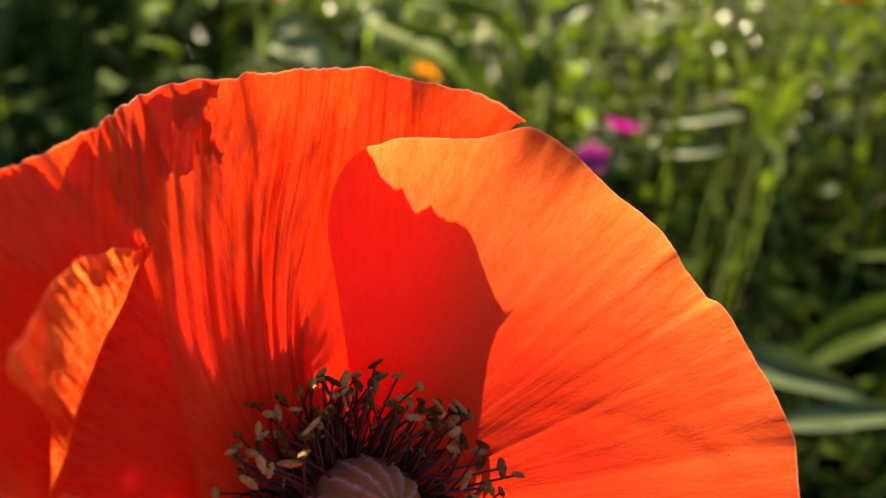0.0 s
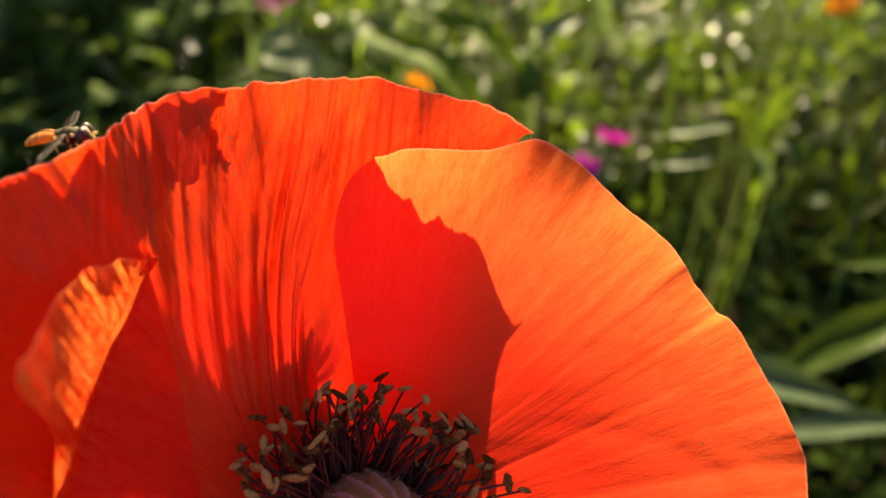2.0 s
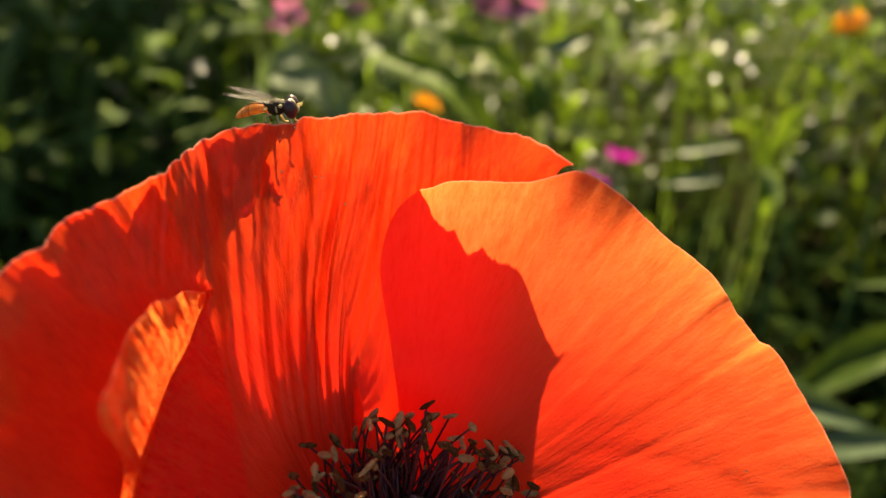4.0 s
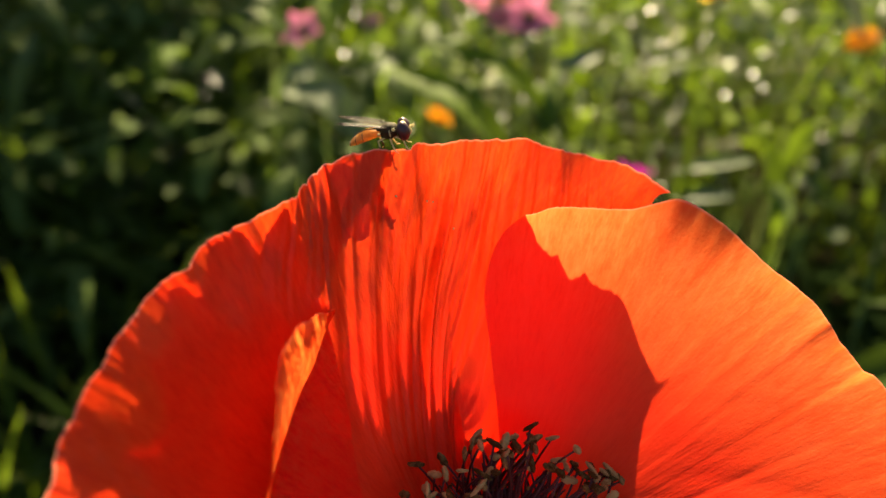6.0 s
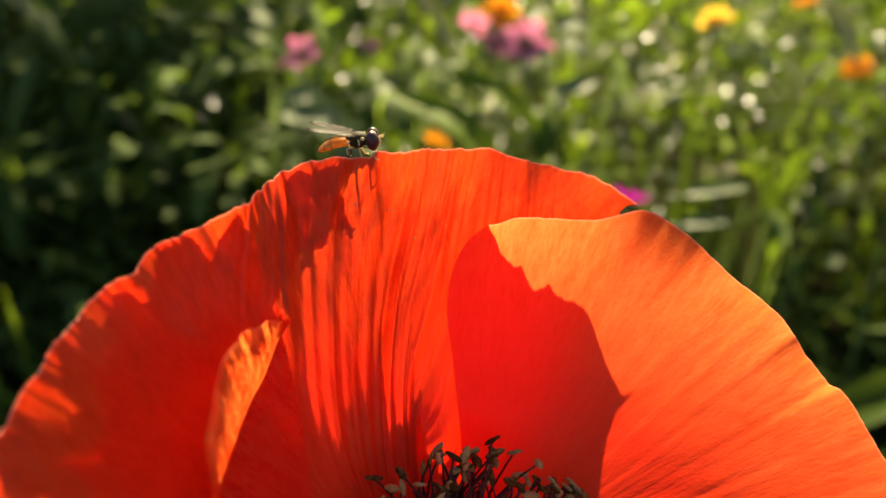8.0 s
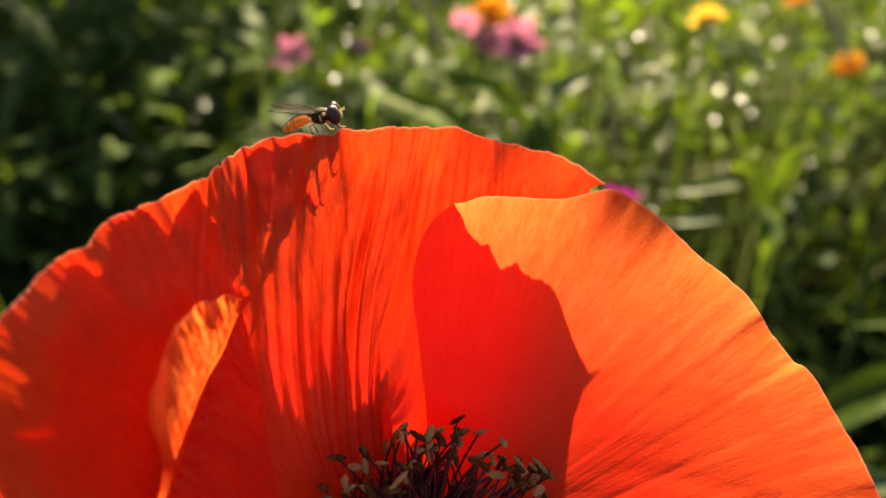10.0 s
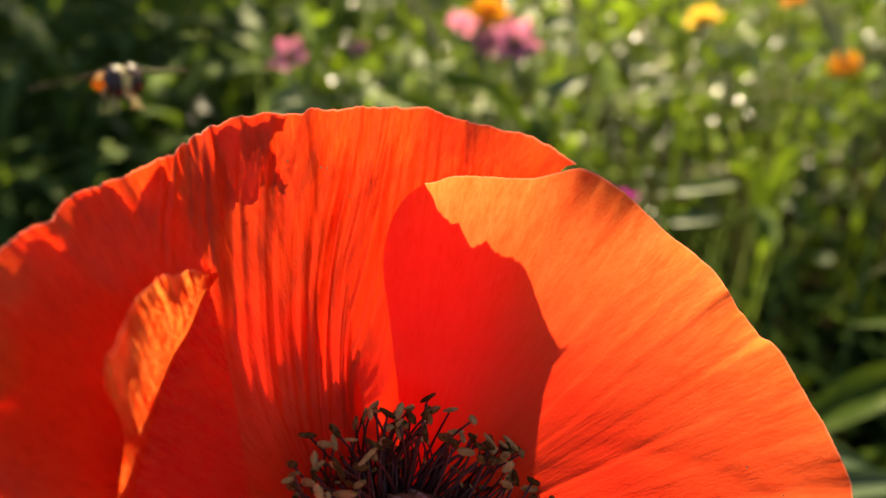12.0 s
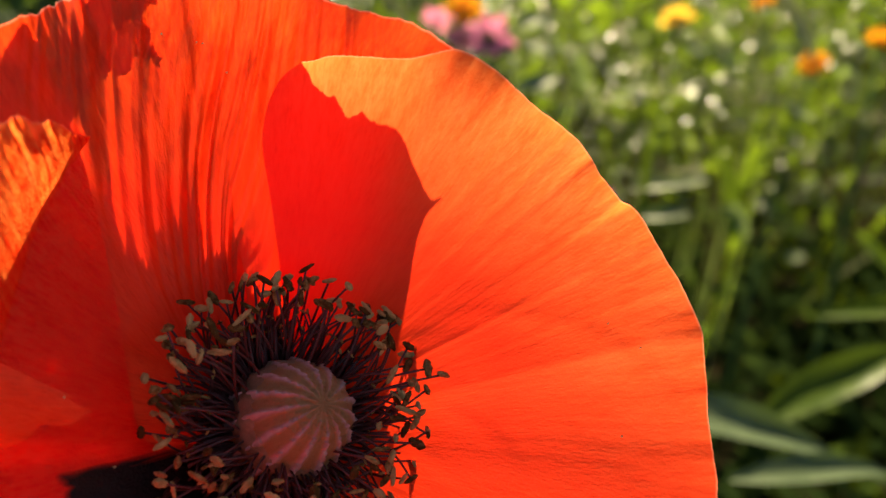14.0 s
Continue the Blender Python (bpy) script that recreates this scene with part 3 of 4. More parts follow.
        tip_r, tip_h = rng.uniform(0.0075, 0.0118), rng.uniform(0.0045, 0.0088)
        bow = rng.uniform(0.0006, 0.0018)
        twist = rng.uniform(-0.25, 0.25)
        line = []
        for q in (0.0, 0.25, 0.5, 0.75, 1.0):
            rad = 0.0034 + (tip_r - 0.0034) * q - bow * math.sin(math.pi * q) * 0.5
            line.append((rad * math.cos(ph + twist * q), rad * math.sin(ph + twist * q), 0.0010 + (tip_h - 0.0010) * q + bow * math.sin(math.pi * q)))
        v, fcs = tube(line, [0.00016, 0.00015, 0.00014, 0.00012, 0.00010], 5)
        faces += [tuple(i + len(verts) for i in q) for q in fcs]
        verts += list(v)
    tagged(part("stamen_fringe", mesh_of("stamen_fringe", verts, faces, FILAMENT), poppy), kind="stuff")
    # specks of pollen and dust caught on the petals
    v, fcs = ball(0.00013, 0.00010, 0.00008, 8, 6, (0, 0, 0), lambda ph, c: 1 + 0.3 * math.cos(3 * ph))
    speck = mesh_of("pollen_speck", v, fcs, CREAM)
    for f, r, h in ((112.0, 0.0360, 0.0190), (112.9, 0.0362, 0.0190), (108.6, 0.0335, 0.0173), (118.0, 0.0372, 0.0197), (8.0, 0.0312, 0.0232), (-8.0, 0.0292, 0.0212), (14.0, 0.0292, 0.0220),
                    (205.0, 0.0170, 0.0092), (186.0, 0.0205, 0.0118), (152.0, 0.0372, 0.0226)):
        part("pollen_speck", speck, poppy, pose(r * math.cos(radians(f)), r * math.sin(radians(f)), h, rng.uniform(0, 90), 0, rng.uniform(0, 360)))
    # stem down to the soil
    b = FLOWER.translation
    low = FLOWER.inverted()
    pts = [low @ (b + Vector(AXIS) * 0.001), low @ (b - Vector(AXIS) * 0.012), low @ (b + Vector((-0.014, 0.018, -0.05))), low @ (b + Vector((-0.018, 0.025, -0.15))),
           low @ Vector((b.x - 0.012, b.y + 0.03, 0.25)), low @ Vector((b.x, b.y + 0.035, -0.01))]
    v, fcs = tube(pts, [0.0032, 0.0016, 0.0014, 0.0015, 0.0018, 0.0024], 10)
    part("stem", mesh_of("stem", v, fcs, STEM), poppy)
    return poppy


POPPY = make_poppy()


# ---- the meadow behind ----
def blade_mesh(name, material, count, place, length, width, droop, seed, segments=5, lean=0.5):
    """Many single blades or leaves in one mesh; each springs from the soil or a stem and arches over."""
    rng = np.random.default_rng(seed)
    verts, faces = [], []
    for k in range(count):
        x, y, z = place(rng)
        L, w = length(rng), width(rng)
        az = rng.uniform(0, 2 * math.pi)
        tip = rng.uniform(0.05, lean)
        dr = droop(rng)
        out = Vector((math.cos(az), math.sin(az), 0))
        side = Vector((-math.sin(az), math.cos(az), 0)) * w
        p = Vector((x, y, z))
        ang = tip
        base = len(verts)
        for i in range(segments + 1):
            t = i / segments
            ww = (0.35 + 1.3 * t) if t < 0.5 else (1.0 - ((t - 0.5) / 0.5) ** 1.7)
            ww = max(ww, 0.03)
            keel = out * (-0.12 * w * ww)
            verts += [p - side * ww * 0.5, p + keel, p + side * ww * 0.5]
            ang += dr / segments
            p = p + (Vector((0, 0, 1)) * math.cos(ang) + out * math.sin(ang)) * (L / segments)
        for i in range(segments):
            q = base + 3 * i
            faces += [(q, q + 1, q + 4, q + 3), (q + 1, q + 2, q + 5, q + 4)]
    ob = new(name, mesh_of(name, verts, faces, material))
    return ob


def make_meadow():
    # one sheet of soil out to the horizon
    n = 60
    lin = np.linspace(-1, 1, n)
    verts = []
    for gy in lin:
        for gx in lin:
            x, y = 60 * gx**3 * 1.0 + 1.2 * gx, 60 * gy**3 + 1.2 * gy + 0.8
            verts.append((x, y, 0.012 * noise.noise((x * 9, y * 9, 0)) - 0.005))
    tagged(part("ground", mesh_of("ground", verts, grid_faces(n, n), SOIL)), "dark soil under a flower meadow", "ground", kind="structure")

    def spread(x0, x1, y0, y1, z0=-0.01, z1=-0.01):
        def one(g):
            while True:
                x, y, z = g.uniform(x0, x1), g.uniform(y0, y1), g.uniform(z0, z1)
                if not (0.06 < x < 0.80 and y < 1.04 or x < -0.02 and y < 0.70) or g.uniform(0, 1) < 0.014:
                    return x, y, z
        return one
    u = lambda a, b: (lambda g: g.uniform(a, b))
    tagged(blade_mesh("meadow_grass", GRASS, 5800, spread(-1.6, 1.9, 0.56, 3.2), u(0.22, 0.46), u(0.003, 0.008), u(0.3, 1.7), 3), "dense green meadow grass, backlit", "grass", kind="stuff")
    tagged(blade_mesh("meadow_herbs", LEAF, 5200, spread(-1.5, 1.9, 0.60, 3.0, 0.05, 0.34), u(0.04, 0.11), u(0.006, 0.016), u(0.4, 1.9), 4, 4, 1.2), "mixed green herb leaves among the grass", "herbs", kind="stuff")
    tagged(blade_mesh("shaded_herbs", LEAF_DARK, 6000, spread(-1.6, -0.02, 0.6, 3.0, 0.02, 0.40), u(0.05, 0.14), u(0.010, 0.028), u(0.4, 1.9), 5, 4, 1.2), "dark green leafy herbs in shade", "herbs", kind="stuff")
    def around(g):
        while True:
            a, d = g.uniform(0, 2 * math.pi), g.uniform(0.30, 5.5)
            x, y = d * math.cos(a), 0.8 + d * math.sin(a)
            if not (-1.55 < x < 1.85 and 0.58 < y < 3.15) and not (-0.14 < x < 0.85 and -0.1 < y < 0.60) and math.hypot(x, y) > 0.22:
                return x, y, -0.01
    tagged(blade_mesh("wide_meadow", GRASS, 15000, around, u(0.20, 0.42), u(0.005, 0.014), u(0.3, 1.7), 33, 4), "green meadow grass all round", "grass", kind="stuff")
    # low leaves that fill the hollow, coloured dark to stand for shade
    inside = lambda g: (g.uniform(0.05, 0.80), g.uniform(0.40, 1.08), g.uniform(-0.01, 0.08))
    tagged(blade_mesh("undergrowth", LEAF_SHADE, 950, inside, u(0.05, 0.14), u(0.008, 0.022), u(0.4, 1.9), 15, 4, 1.2), "low dark green undergrowth, shade put into its colour", "undergrowth", kind="stuff")
    tagged(blade_mesh("dry_grass", STRAW, 460, spread(-0.5, 1.9, 0.5, 3.0, 0.0, 0.3), u(0.08, 0.26), u(0.003, 0.010), u(0.3, 1.9), 6, 4, 1.1), "pale dry grass blades and husks", "dry grass", kind="stuff")


make_meadow()


def leaflet_mesh(name, material, count, place, size, tilt, seed):
    """Many small oval leaves in one mesh, each a little cupped; tilt: degrees off the level."""
    rng = np.random.default_rng(seed)
    verts, faces = [], []
    for k in range(count):
        c = Vector(place(rng))
        m = pose(0, 0, 0, rng.normal(0, tilt), rng.normal(0, tilt), rng.uniform(0, 360)).to_3x3()
        L = rng.uniform(*size)
        w = L * rng.uniform(0.45, 0.85)
        base = len(verts)
        verts.append(c + m @ Vector((0, 0, -0.10 * w)))
        for i in range(8):
            a = 2 * math.pi * i / 8
            verts.append(c + m @ Vector((0.5 * L * math.cos(a) * (1 + 0.15 * math.cos(a)), 0.5 * w * math.sin(a), 0.04 * w * math.cos(2 * a))))
        faces += [(base, base + 1 + i, base + 1 + (i + 1) % 8) for i in range(8)]
    return new(name, mesh_of(name, verts, faces, material))


def make_leaflets():
    """The small leaves of vetch and clover between the grass; the level ones shine in the sun."""
    def right(g):
        y = g.uniform(0.74, 1.45)
        return g.uniform(-0.12, 0.42) * (y + 0.25), y, g.uniform(0.20, 0.30 + 0.16 * y)
    left = lambda g: (g.uniform(-0.60, 0.02), g.uniform(0.74, 1.40), g.uniform(0.15, 0.42))
    tagged(leaflet_mesh("clover_leaves", LEAF, 1100, right, (0.010, 0.026), 55, 41), "small green clover and vetch leaves among grass", "leaves", kind="stuff")
    tagged(leaflet_mesh("shaded_clover", LEAF_DARK, 1200, left, (0.012, 0.034), 55, 42), "dark green small leaves in shade", "leaves", kind="stuff")
    tagged(leaflet_mesh("sun_tinted_leaves", LEAF_BACKLIT, 110, right, (0.010, 0.028), 60, 43), "small leaves, light from behind put into their yellow-green", "leaves", kind="stuff")
    tagged(leaflet_mesh("pale_leaves", LEAF_PALE, 260, right, (0.008, 0.022), 40, 46), "pale grey-green small leaves in the sun", "leaves", kind="stuff")
    tagged(leaflet_mesh("shiny_leaves", LEAF_GLOSSY, 620, right, (0.004, 0.009), 18, 44), "small shiny level leaves that catch the sun", "leaves", kind="stuff")
    tagged(leaflet_mesh("shiny_shaded_leaves", LEAF_GLOSSY, 50, left, (0.004, 0.009), 18, 45), "small shiny leaves catching stray sun in shade", "leaves", kind="stuff")


make_leaflets()


def bloom(name, material, place, size, petals, label, category, tilt=(0, 0), cup=0.35, rows=1):
    """A small meadow flower: petals round a disc on a bent stem from the soil."""
    x, y, z = place
    thing = new(name)
    thing.matrix_world = Matrix.Translation((x, y, 0))
    tagged(thing, label, category, "small meadow flowers")
    rng = random.Random(int(1000 * (x + 2 * y)))
    head = pose(0, 0, z, tilt[0], tilt[1], rng.uniform(0, 360))
    for row in range(rows):
        nu, nv = 7, 7
        verts = []
        for j in range(nv):
            t = j / (nv - 1)
            for i in range(nu):
                s = (i / (nu - 1) - 0.5)
                w = size * 0.5 * 2.6 / petals ** 0.8 * (math.sin(math.pi * (0.12 + 0.80 * t)) ** 0.8)
                verts.append((size * 0.5 * (0.12 + 0.88 * t) * (1 - 0.12 * (2 * s) ** 2 * t) * (1 - 0.25 * row), s * 2 * w * 0.5, size * (cup + 0.25 * row) * t**1.6 * 0.5 + size * 0.05 * (2 * s) ** 2 + size * 0.02 * math.sin(9 * s + 5 * t)))
        me = mesh_of("petal", verts, grid_faces(nu, nv), material)
        for k in range(petals):
            part("petal", me, thing, head @ pose(0, 0, 0.002 * row, 0, rng.uniform(-14, 14), 360 * (k + 0.5 * row) / petals + rng.uniform(-8, 8)))
    v, f = ball(size * 0.13, size * 0.13, size * 0.10, 14, 8, (0, 0, size * 0.05), lambda ph, c: 1 + 0.08 * math.cos(7 * ph))
    part("flower_centre", mesh_of("flower_centre", v, f, DISC), thing, head)
    bx, by = rng.uniform(-0.04, 0.04), rng.uniform(0.0, 0.05)
    v, f = tube([(bx, by, -0.01), (bx * 0.9, by * 0.9, z * 0.4), (bx * 0.4, by * 0.4, z * 0.8), (0, 0, z)], [0.0022, 0.0019, 0.0015, 0.0013], 8)
    part("stem", mesh_of("stem", v, f, STEM), thing)
    return thing


def make_blooms():
    bloom("pink_flower", PINK, (0.1428, 0.6279, 0.3364), 0.034, 5, "magenta-pink five-petalled meadow flower on a thin stem", "flower", (30, 10))
    bloom("pink_flower", PINK, (0.1201, 0.6146, 0.3174), 0.030, 5, "small magenta-pink meadow flower beside a larger one", "flower", (40, -20))
    bloom("pink_flower", ROSE, (-0.1188, 0.6597, 0.4437), 0.034, 5, "soft pink meadow flower among dark leaves", "flower", (35, 0))
    bloom("pink_flower", ROSE, (-0.0708, 0.7222, 0.4312), 0.018, 5, "small faded pink flower among leaves", "flower", (35, 0))
    bloom("rose_flower", ROSE, (0.0551, 0.6462, 0.4591), 0.042, 6, "pale rose meadow flower with broad petals", "flower", (40, 10))
    bloom("rose_flower", ROSE, (0.0343, 0.6558, 0.4558), 0.026, 6, "pale mauve-rose meadow flower", "flower", (30, -20))
    bloom("rose_flower", ROSE, (0.0149, 0.6631, 0.4684), 0.028, 6, "pale rose flower with drooping petals", "flower", (60, 0))
    bloom("orange_flower", ORANGE, (0.036, 0.6868, 0.469), 0.034, 9, "deep orange daisy-like meadow flower", "flower", (35, 0), rows=2)
    bloom("orange_flower", ORANGE, (-0.0151, 0.6654, 0.3667), 0.024, 9, "small orange daisy-like flower low in the grass", "flower", (40, 0), rows=2)
    bloom("yellow_flower", YELLOW, (0.2422, 0.7951, 0.4347), 0.034, 9, "yellow-orange daisy-like meadow flower", "flower", (40, 10), rows=2)
    bloom("orange_flower", ORANGE, (0.3162, 0.6576, 0.4375), 0.026, 9, "orange daisy-like flower in bright grass", "flower", (40, -10), rows=2)
    bloom("orange_flower", ORANGE, (0.3729, 0.673, 0.4508), 0.030, 9, "orange daisy-like flower at the meadow's edge", "flower", (35, -10), rows=2)
    bloom("orange_flower", ORANGE, (0.3169, 0.7842, 0.4551), 0.022, 9, "small orange flower farther back", "flower", (35, -10), rows=2)


make_blooms()


# ---- single leaves and buds that stand out ----
def arch_leaf(points, width, nu=9, nv=26, fold=0.18, wavy=0.03):
    """A long leaf that follows a smooth line through the points, base first, with a keel and a soft wave."""
    pts = np.array(points, float)
    t = np.linspace(0, 1, len(pts))
    tab = [table(list(zip(t, pts[:, k]))) for k in range(3)]
    verts = []
    for j in range(nv):
        q = j / (nv - 1)
        p = Vector([float(c(q)) for c in tab])
        d = Vector([float(c(min(1, q + 0.02)) - c(max(0, q - 0.02))) for c in tab]).normalized()
        side = d.cross(Vector((0.15, -0.35, 0.92))).normalized()
        up = side.cross(d)
        w = width * (0.10 + 0.90 * max(0.0, math.sin(math.pi * min(1.0, max(0.0, (q - 0.50) / 0.50)))) ** 0.75)
        for i in range(nu):
            s = 2 * i / (nu - 1) - 1
            verts.append(p + side * (s * w * 0.5) + up * (abs(s) ** 1.4 * fold * w + wavy * w * math.sin(17 * q + 2 * s)))
    return verts, grid_faces(nu, nv)


def leafy_herb(name, material, leaves, label, category="plant"):
    """Leaves that spring from one foot in the soil."""
    foot = Vector(leaves[0][0][0])
    thing = new(name)
    thing.matrix_world = Matrix.Translation(foot)
    tagged(thing, label, category)
    for points, width in leaves:
        v, f = arch_leaf([Vector(p) - foot for p in points], width)
        part("leaf", mesh_of("leaf", v, f, material), thing)
    return thing


def make_herbs():
    leafy_herb("broad_leaf_herb", LEAF_GREY, [
        ([(0.42, 0.40, -0.01), (0.36, 0.36, 0.22), (0.2276, 0.2955, 0.3503), (0.1753, 0.2912, 0.3802), (0.1326, 0.2856, 0.3984), (0.0903, 0.2758, 0.4094)], 0.021),
        ([(0.42, 0.40, -0.01), (0.37, 0.33, 0.22), (0.2378, 0.2794, 0.3628), (0.1990, 0.2729, 0.3797), (0.1626, 0.2618, 0.3888), (0.1326, 0.2532, 0.3924)], 0.013)],
        "grey-green plant with long lance-shaped leaves arching over")
    leafy_herb("broad_leaf_herb", LEAF, [
        ([(0.46, 0.47, -0.01), (0.42, 0.43, 0.22), (0.2782, 0.3613, 0.3866), (0.2431, 0.3480, 0.3818), (0.2036, 0.3335, 0.3748), (0.1685, 0.3165, 0.3637)], 0.022),
        ([(0.46, 0.47, -0.01), (0.44, 0.44, 0.24), (0.3204, 0.4230, 0.3754), (0.2833, 0.4194, 0.3674), (0.2394, 0.4177, 0.3623)], 0.014)],
        "green plant with long arching leaves beside the flower")
    leafy_herb("broad_leaf_herb", LEAF_BACKLIT, [
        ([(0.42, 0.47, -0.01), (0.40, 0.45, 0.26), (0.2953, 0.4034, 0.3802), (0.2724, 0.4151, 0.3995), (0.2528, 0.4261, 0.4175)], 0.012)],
        "yellow-green blade leaning over, sunlight put into its colour")
    leafy_herb("pale_leaf_herb", LEAF_PALE, [
        ([(-0.15, 0.74, -0.01), (-0.16, 0.72, 0.25), (-0.152, 0.690, 0.375), (-0.130, 0.690, 0.398), (-0.098, 0.690, 0.388)], 0.026),
        ([(-0.15, 0.74, -0.01), (-0.14, 0.70, 0.28), (-0.135, 0.664, 0.395), (-0.105, 0.650, 0.394), (-0.075, 0.640, 0.360)], 0.036),
        ([(-0.15, 0.74, -0.01), (-0.10, 0.72, 0.28), (-0.043, 0.673, 0.405), (-0.025, 0.668, 0.397), (-0.004, 0.664, 0.375)], 0.020)],
        "pale grey-green leafy plant with bent leaves")
    leafy_herb("broad_leaf_herb", LEAF_BACKLIT, [
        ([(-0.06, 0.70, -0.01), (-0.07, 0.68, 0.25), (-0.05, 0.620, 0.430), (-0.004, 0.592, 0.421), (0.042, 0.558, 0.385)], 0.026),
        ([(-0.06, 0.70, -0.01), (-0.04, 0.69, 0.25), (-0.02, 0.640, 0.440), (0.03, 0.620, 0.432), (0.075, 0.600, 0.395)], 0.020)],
        "bright yellow-green plant with broad arching leaves, backlight put into their colour")
    leafy_herb("grass_tuft", STRAW, [
        ([(-0.024, 0.705, -0.01), (-0.024, 0.685, 0.295), (-0.0243, 0.6651, 0.4915), (-0.0103, 0.6561, 0.4684), (0.0022, 0.6464, 0.4442)], 0.0130)],
        "pale bleached grass blade bent over at its tip", "grass")
    leafy_herb("grass_tuft", STRAW, [
        ([(0.273, 0.687, -0.01), (0.273, 0.667, 0.299), (0.2733, 0.6466, 0.4977), (0.2879, 0.6379, 0.4752), (0.3010, 0.6285, 0.4513)], 0.0220),
        ([(0.273, 0.687, -0.01), (0.268, 0.680, 0.300), (0.2683, 0.6598, 0.5005), (0.2830, 0.6532, 0.4814), (0.2978, 0.6486, 0.4657)], 0.0140)],
        "pale silvery grass blades hanging over", "grass")
    leafy_herb("grass_tuft", GRASS, [
        ([(0.159, 0.567, -0.01), (0.159, 0.547, 0.199), (0.1588, 0.5266, 0.3311), (0.1667, 0.5626, 0.3755), (0.1763, 0.6060, 0.4305)], 0.0065)],
        "upright green grass blade in sunlight", "grass")
    leafy_herb("grass_tuft", LEAF_PALE, [
        ([(0.218, 0.615, -0.01), (0.218, 0.595, 0.226), (0.2181, 0.5750, 0.3773), (0.1882, 0.5766, 0.3724), (0.1591, 0.5778, 0.3667)], 0.0120),
        ([(0.218, 0.615, -0.01), (0.201, 0.573, 0.216), (0.2006, 0.5530, 0.3598), (0.1793, 0.5558, 0.3570), (0.1577, 0.5583, 0.3534)], 0.0120)],
        "pale grey-green grass blades lying flat", "grass")
    leafy_herb("pale_leaf_herb", LEAF_PALE, [
        ([(0.121, 0.682, -0.01), (0.121, 0.662, 0.271), (0.1209, 0.6424, 0.4523), (0.1253, 0.6386, 0.4381), (0.1293, 0.6343, 0.4230)], 0.0160),
        ([(0.121, 0.682, -0.01), (0.078, 0.646, 0.255), (0.0784, 0.6262, 0.4254), (0.0939, 0.6339, 0.4304), (0.1109, 0.6408, 0.4340)], 0.0160),
        ([(0.121, 0.682, -0.01), (0.080, 0.691, 0.276), (0.0802, 0.6705, 0.4608), (0.0940, 0.6786, 0.4666), (0.1102, 0.6809, 0.4625)], 0.0180)],
        "pale grey-green herb with small bent leaves", "plant")
    leafy_herb("pale_leaf_herb", LEAF_PALE, [
        ([(0.230, 0.597, -0.01), (0.230, 0.577, 0.220), (0.2300, 0.5568, 0.3661), (0.2391, 0.5541, 0.3536), (0.2458, 0.5502, 0.3392)], 0.0160),
        ([(0.230, 0.597, -0.01), (0.274, 0.625, 0.257), (0.2743, 0.6052, 0.4280), (0.2837, 0.6059, 0.4212), (0.2961, 0.6083, 0.4172)], 0.0140)],
        "pale herb leaves shining among dark grass", "plant")
    leafy_herb("pale_leaf_herb", LEAF_PALE, [
        ([(-0.110, 0.701, -0.01), (-0.110, 0.681, 0.291), (-0.1100, 0.6611, 0.4852), (-0.1052, 0.6574, 0.4712), (-0.1004, 0.6526, 0.4551)], 0.0120),
        ([(-0.110, 0.701, -0.01), (-0.145, 0.677, 0.276), (-0.1452, 0.6575, 0.4597), (-0.1394, 0.6581, 0.4529), (-0.1334, 0.6565, 0.4423)], 0.0120)],
        "pale narrow leaves beside a pink flower", "plant")
    leafy_herb("broad_leaf_herb", LEAF_BACKLIT, [
        ([(0.250, 0.625, -0.01), (0.250, 0.605, 0.186), (0.2501, 0.5852, 0.3102), (0.2525, 0.6115, 0.3409), (0.2508, 0.6356, 0.3683)], 0.0180),
        ([(0.250, 0.625, -0.01), (0.199, 0.681, 0.251), (0.1993, 0.6612, 0.4188), (0.1805, 0.6656, 0.4181), (0.1592, 0.6664, 0.4123)], 0.0120),
        ([(0.250, 0.625, -0.01), (0.294, 0.675, 0.225), (0.2939, 0.6546, 0.3744), (0.2773, 0.6465, 0.3559), (0.2673, 0.6356, 0.3334)], 0.0120)],
        "yellow-green plant with upright leaves, backlight put into their colour", "plant")
    # a nodding bud
    bud = new("poppy_bud")
    bud.matrix_world = Matrix.Translation((0.069, 0.615, 0))
    tagged(bud, "dark green hairy poppy bud nodding on its stem", "flower bud")
    v, f = ball(0.009, 0.009, 0.019, 20, 14, (0, 0, 0.396), lambda ph, c: 1 + 0.04 * math.cos(2 * ph))
    part("bud_case", mesh_of("bud_case", v, f, LEAF_DARK), bud)
    v, f = tube([(0.01, 0.02, -0.01), (0.012, 0.02, 0.2), (0.014, 0.015, 0.40), (0.008, 0.006, 0.425), (0, 0, 0.413)], [0.002, 0.0017, 0.0014, 0.0013, 0.0015], 8)
    part("stem", mesh_of("stem", v, f, STEM), bud)


make_herbs()


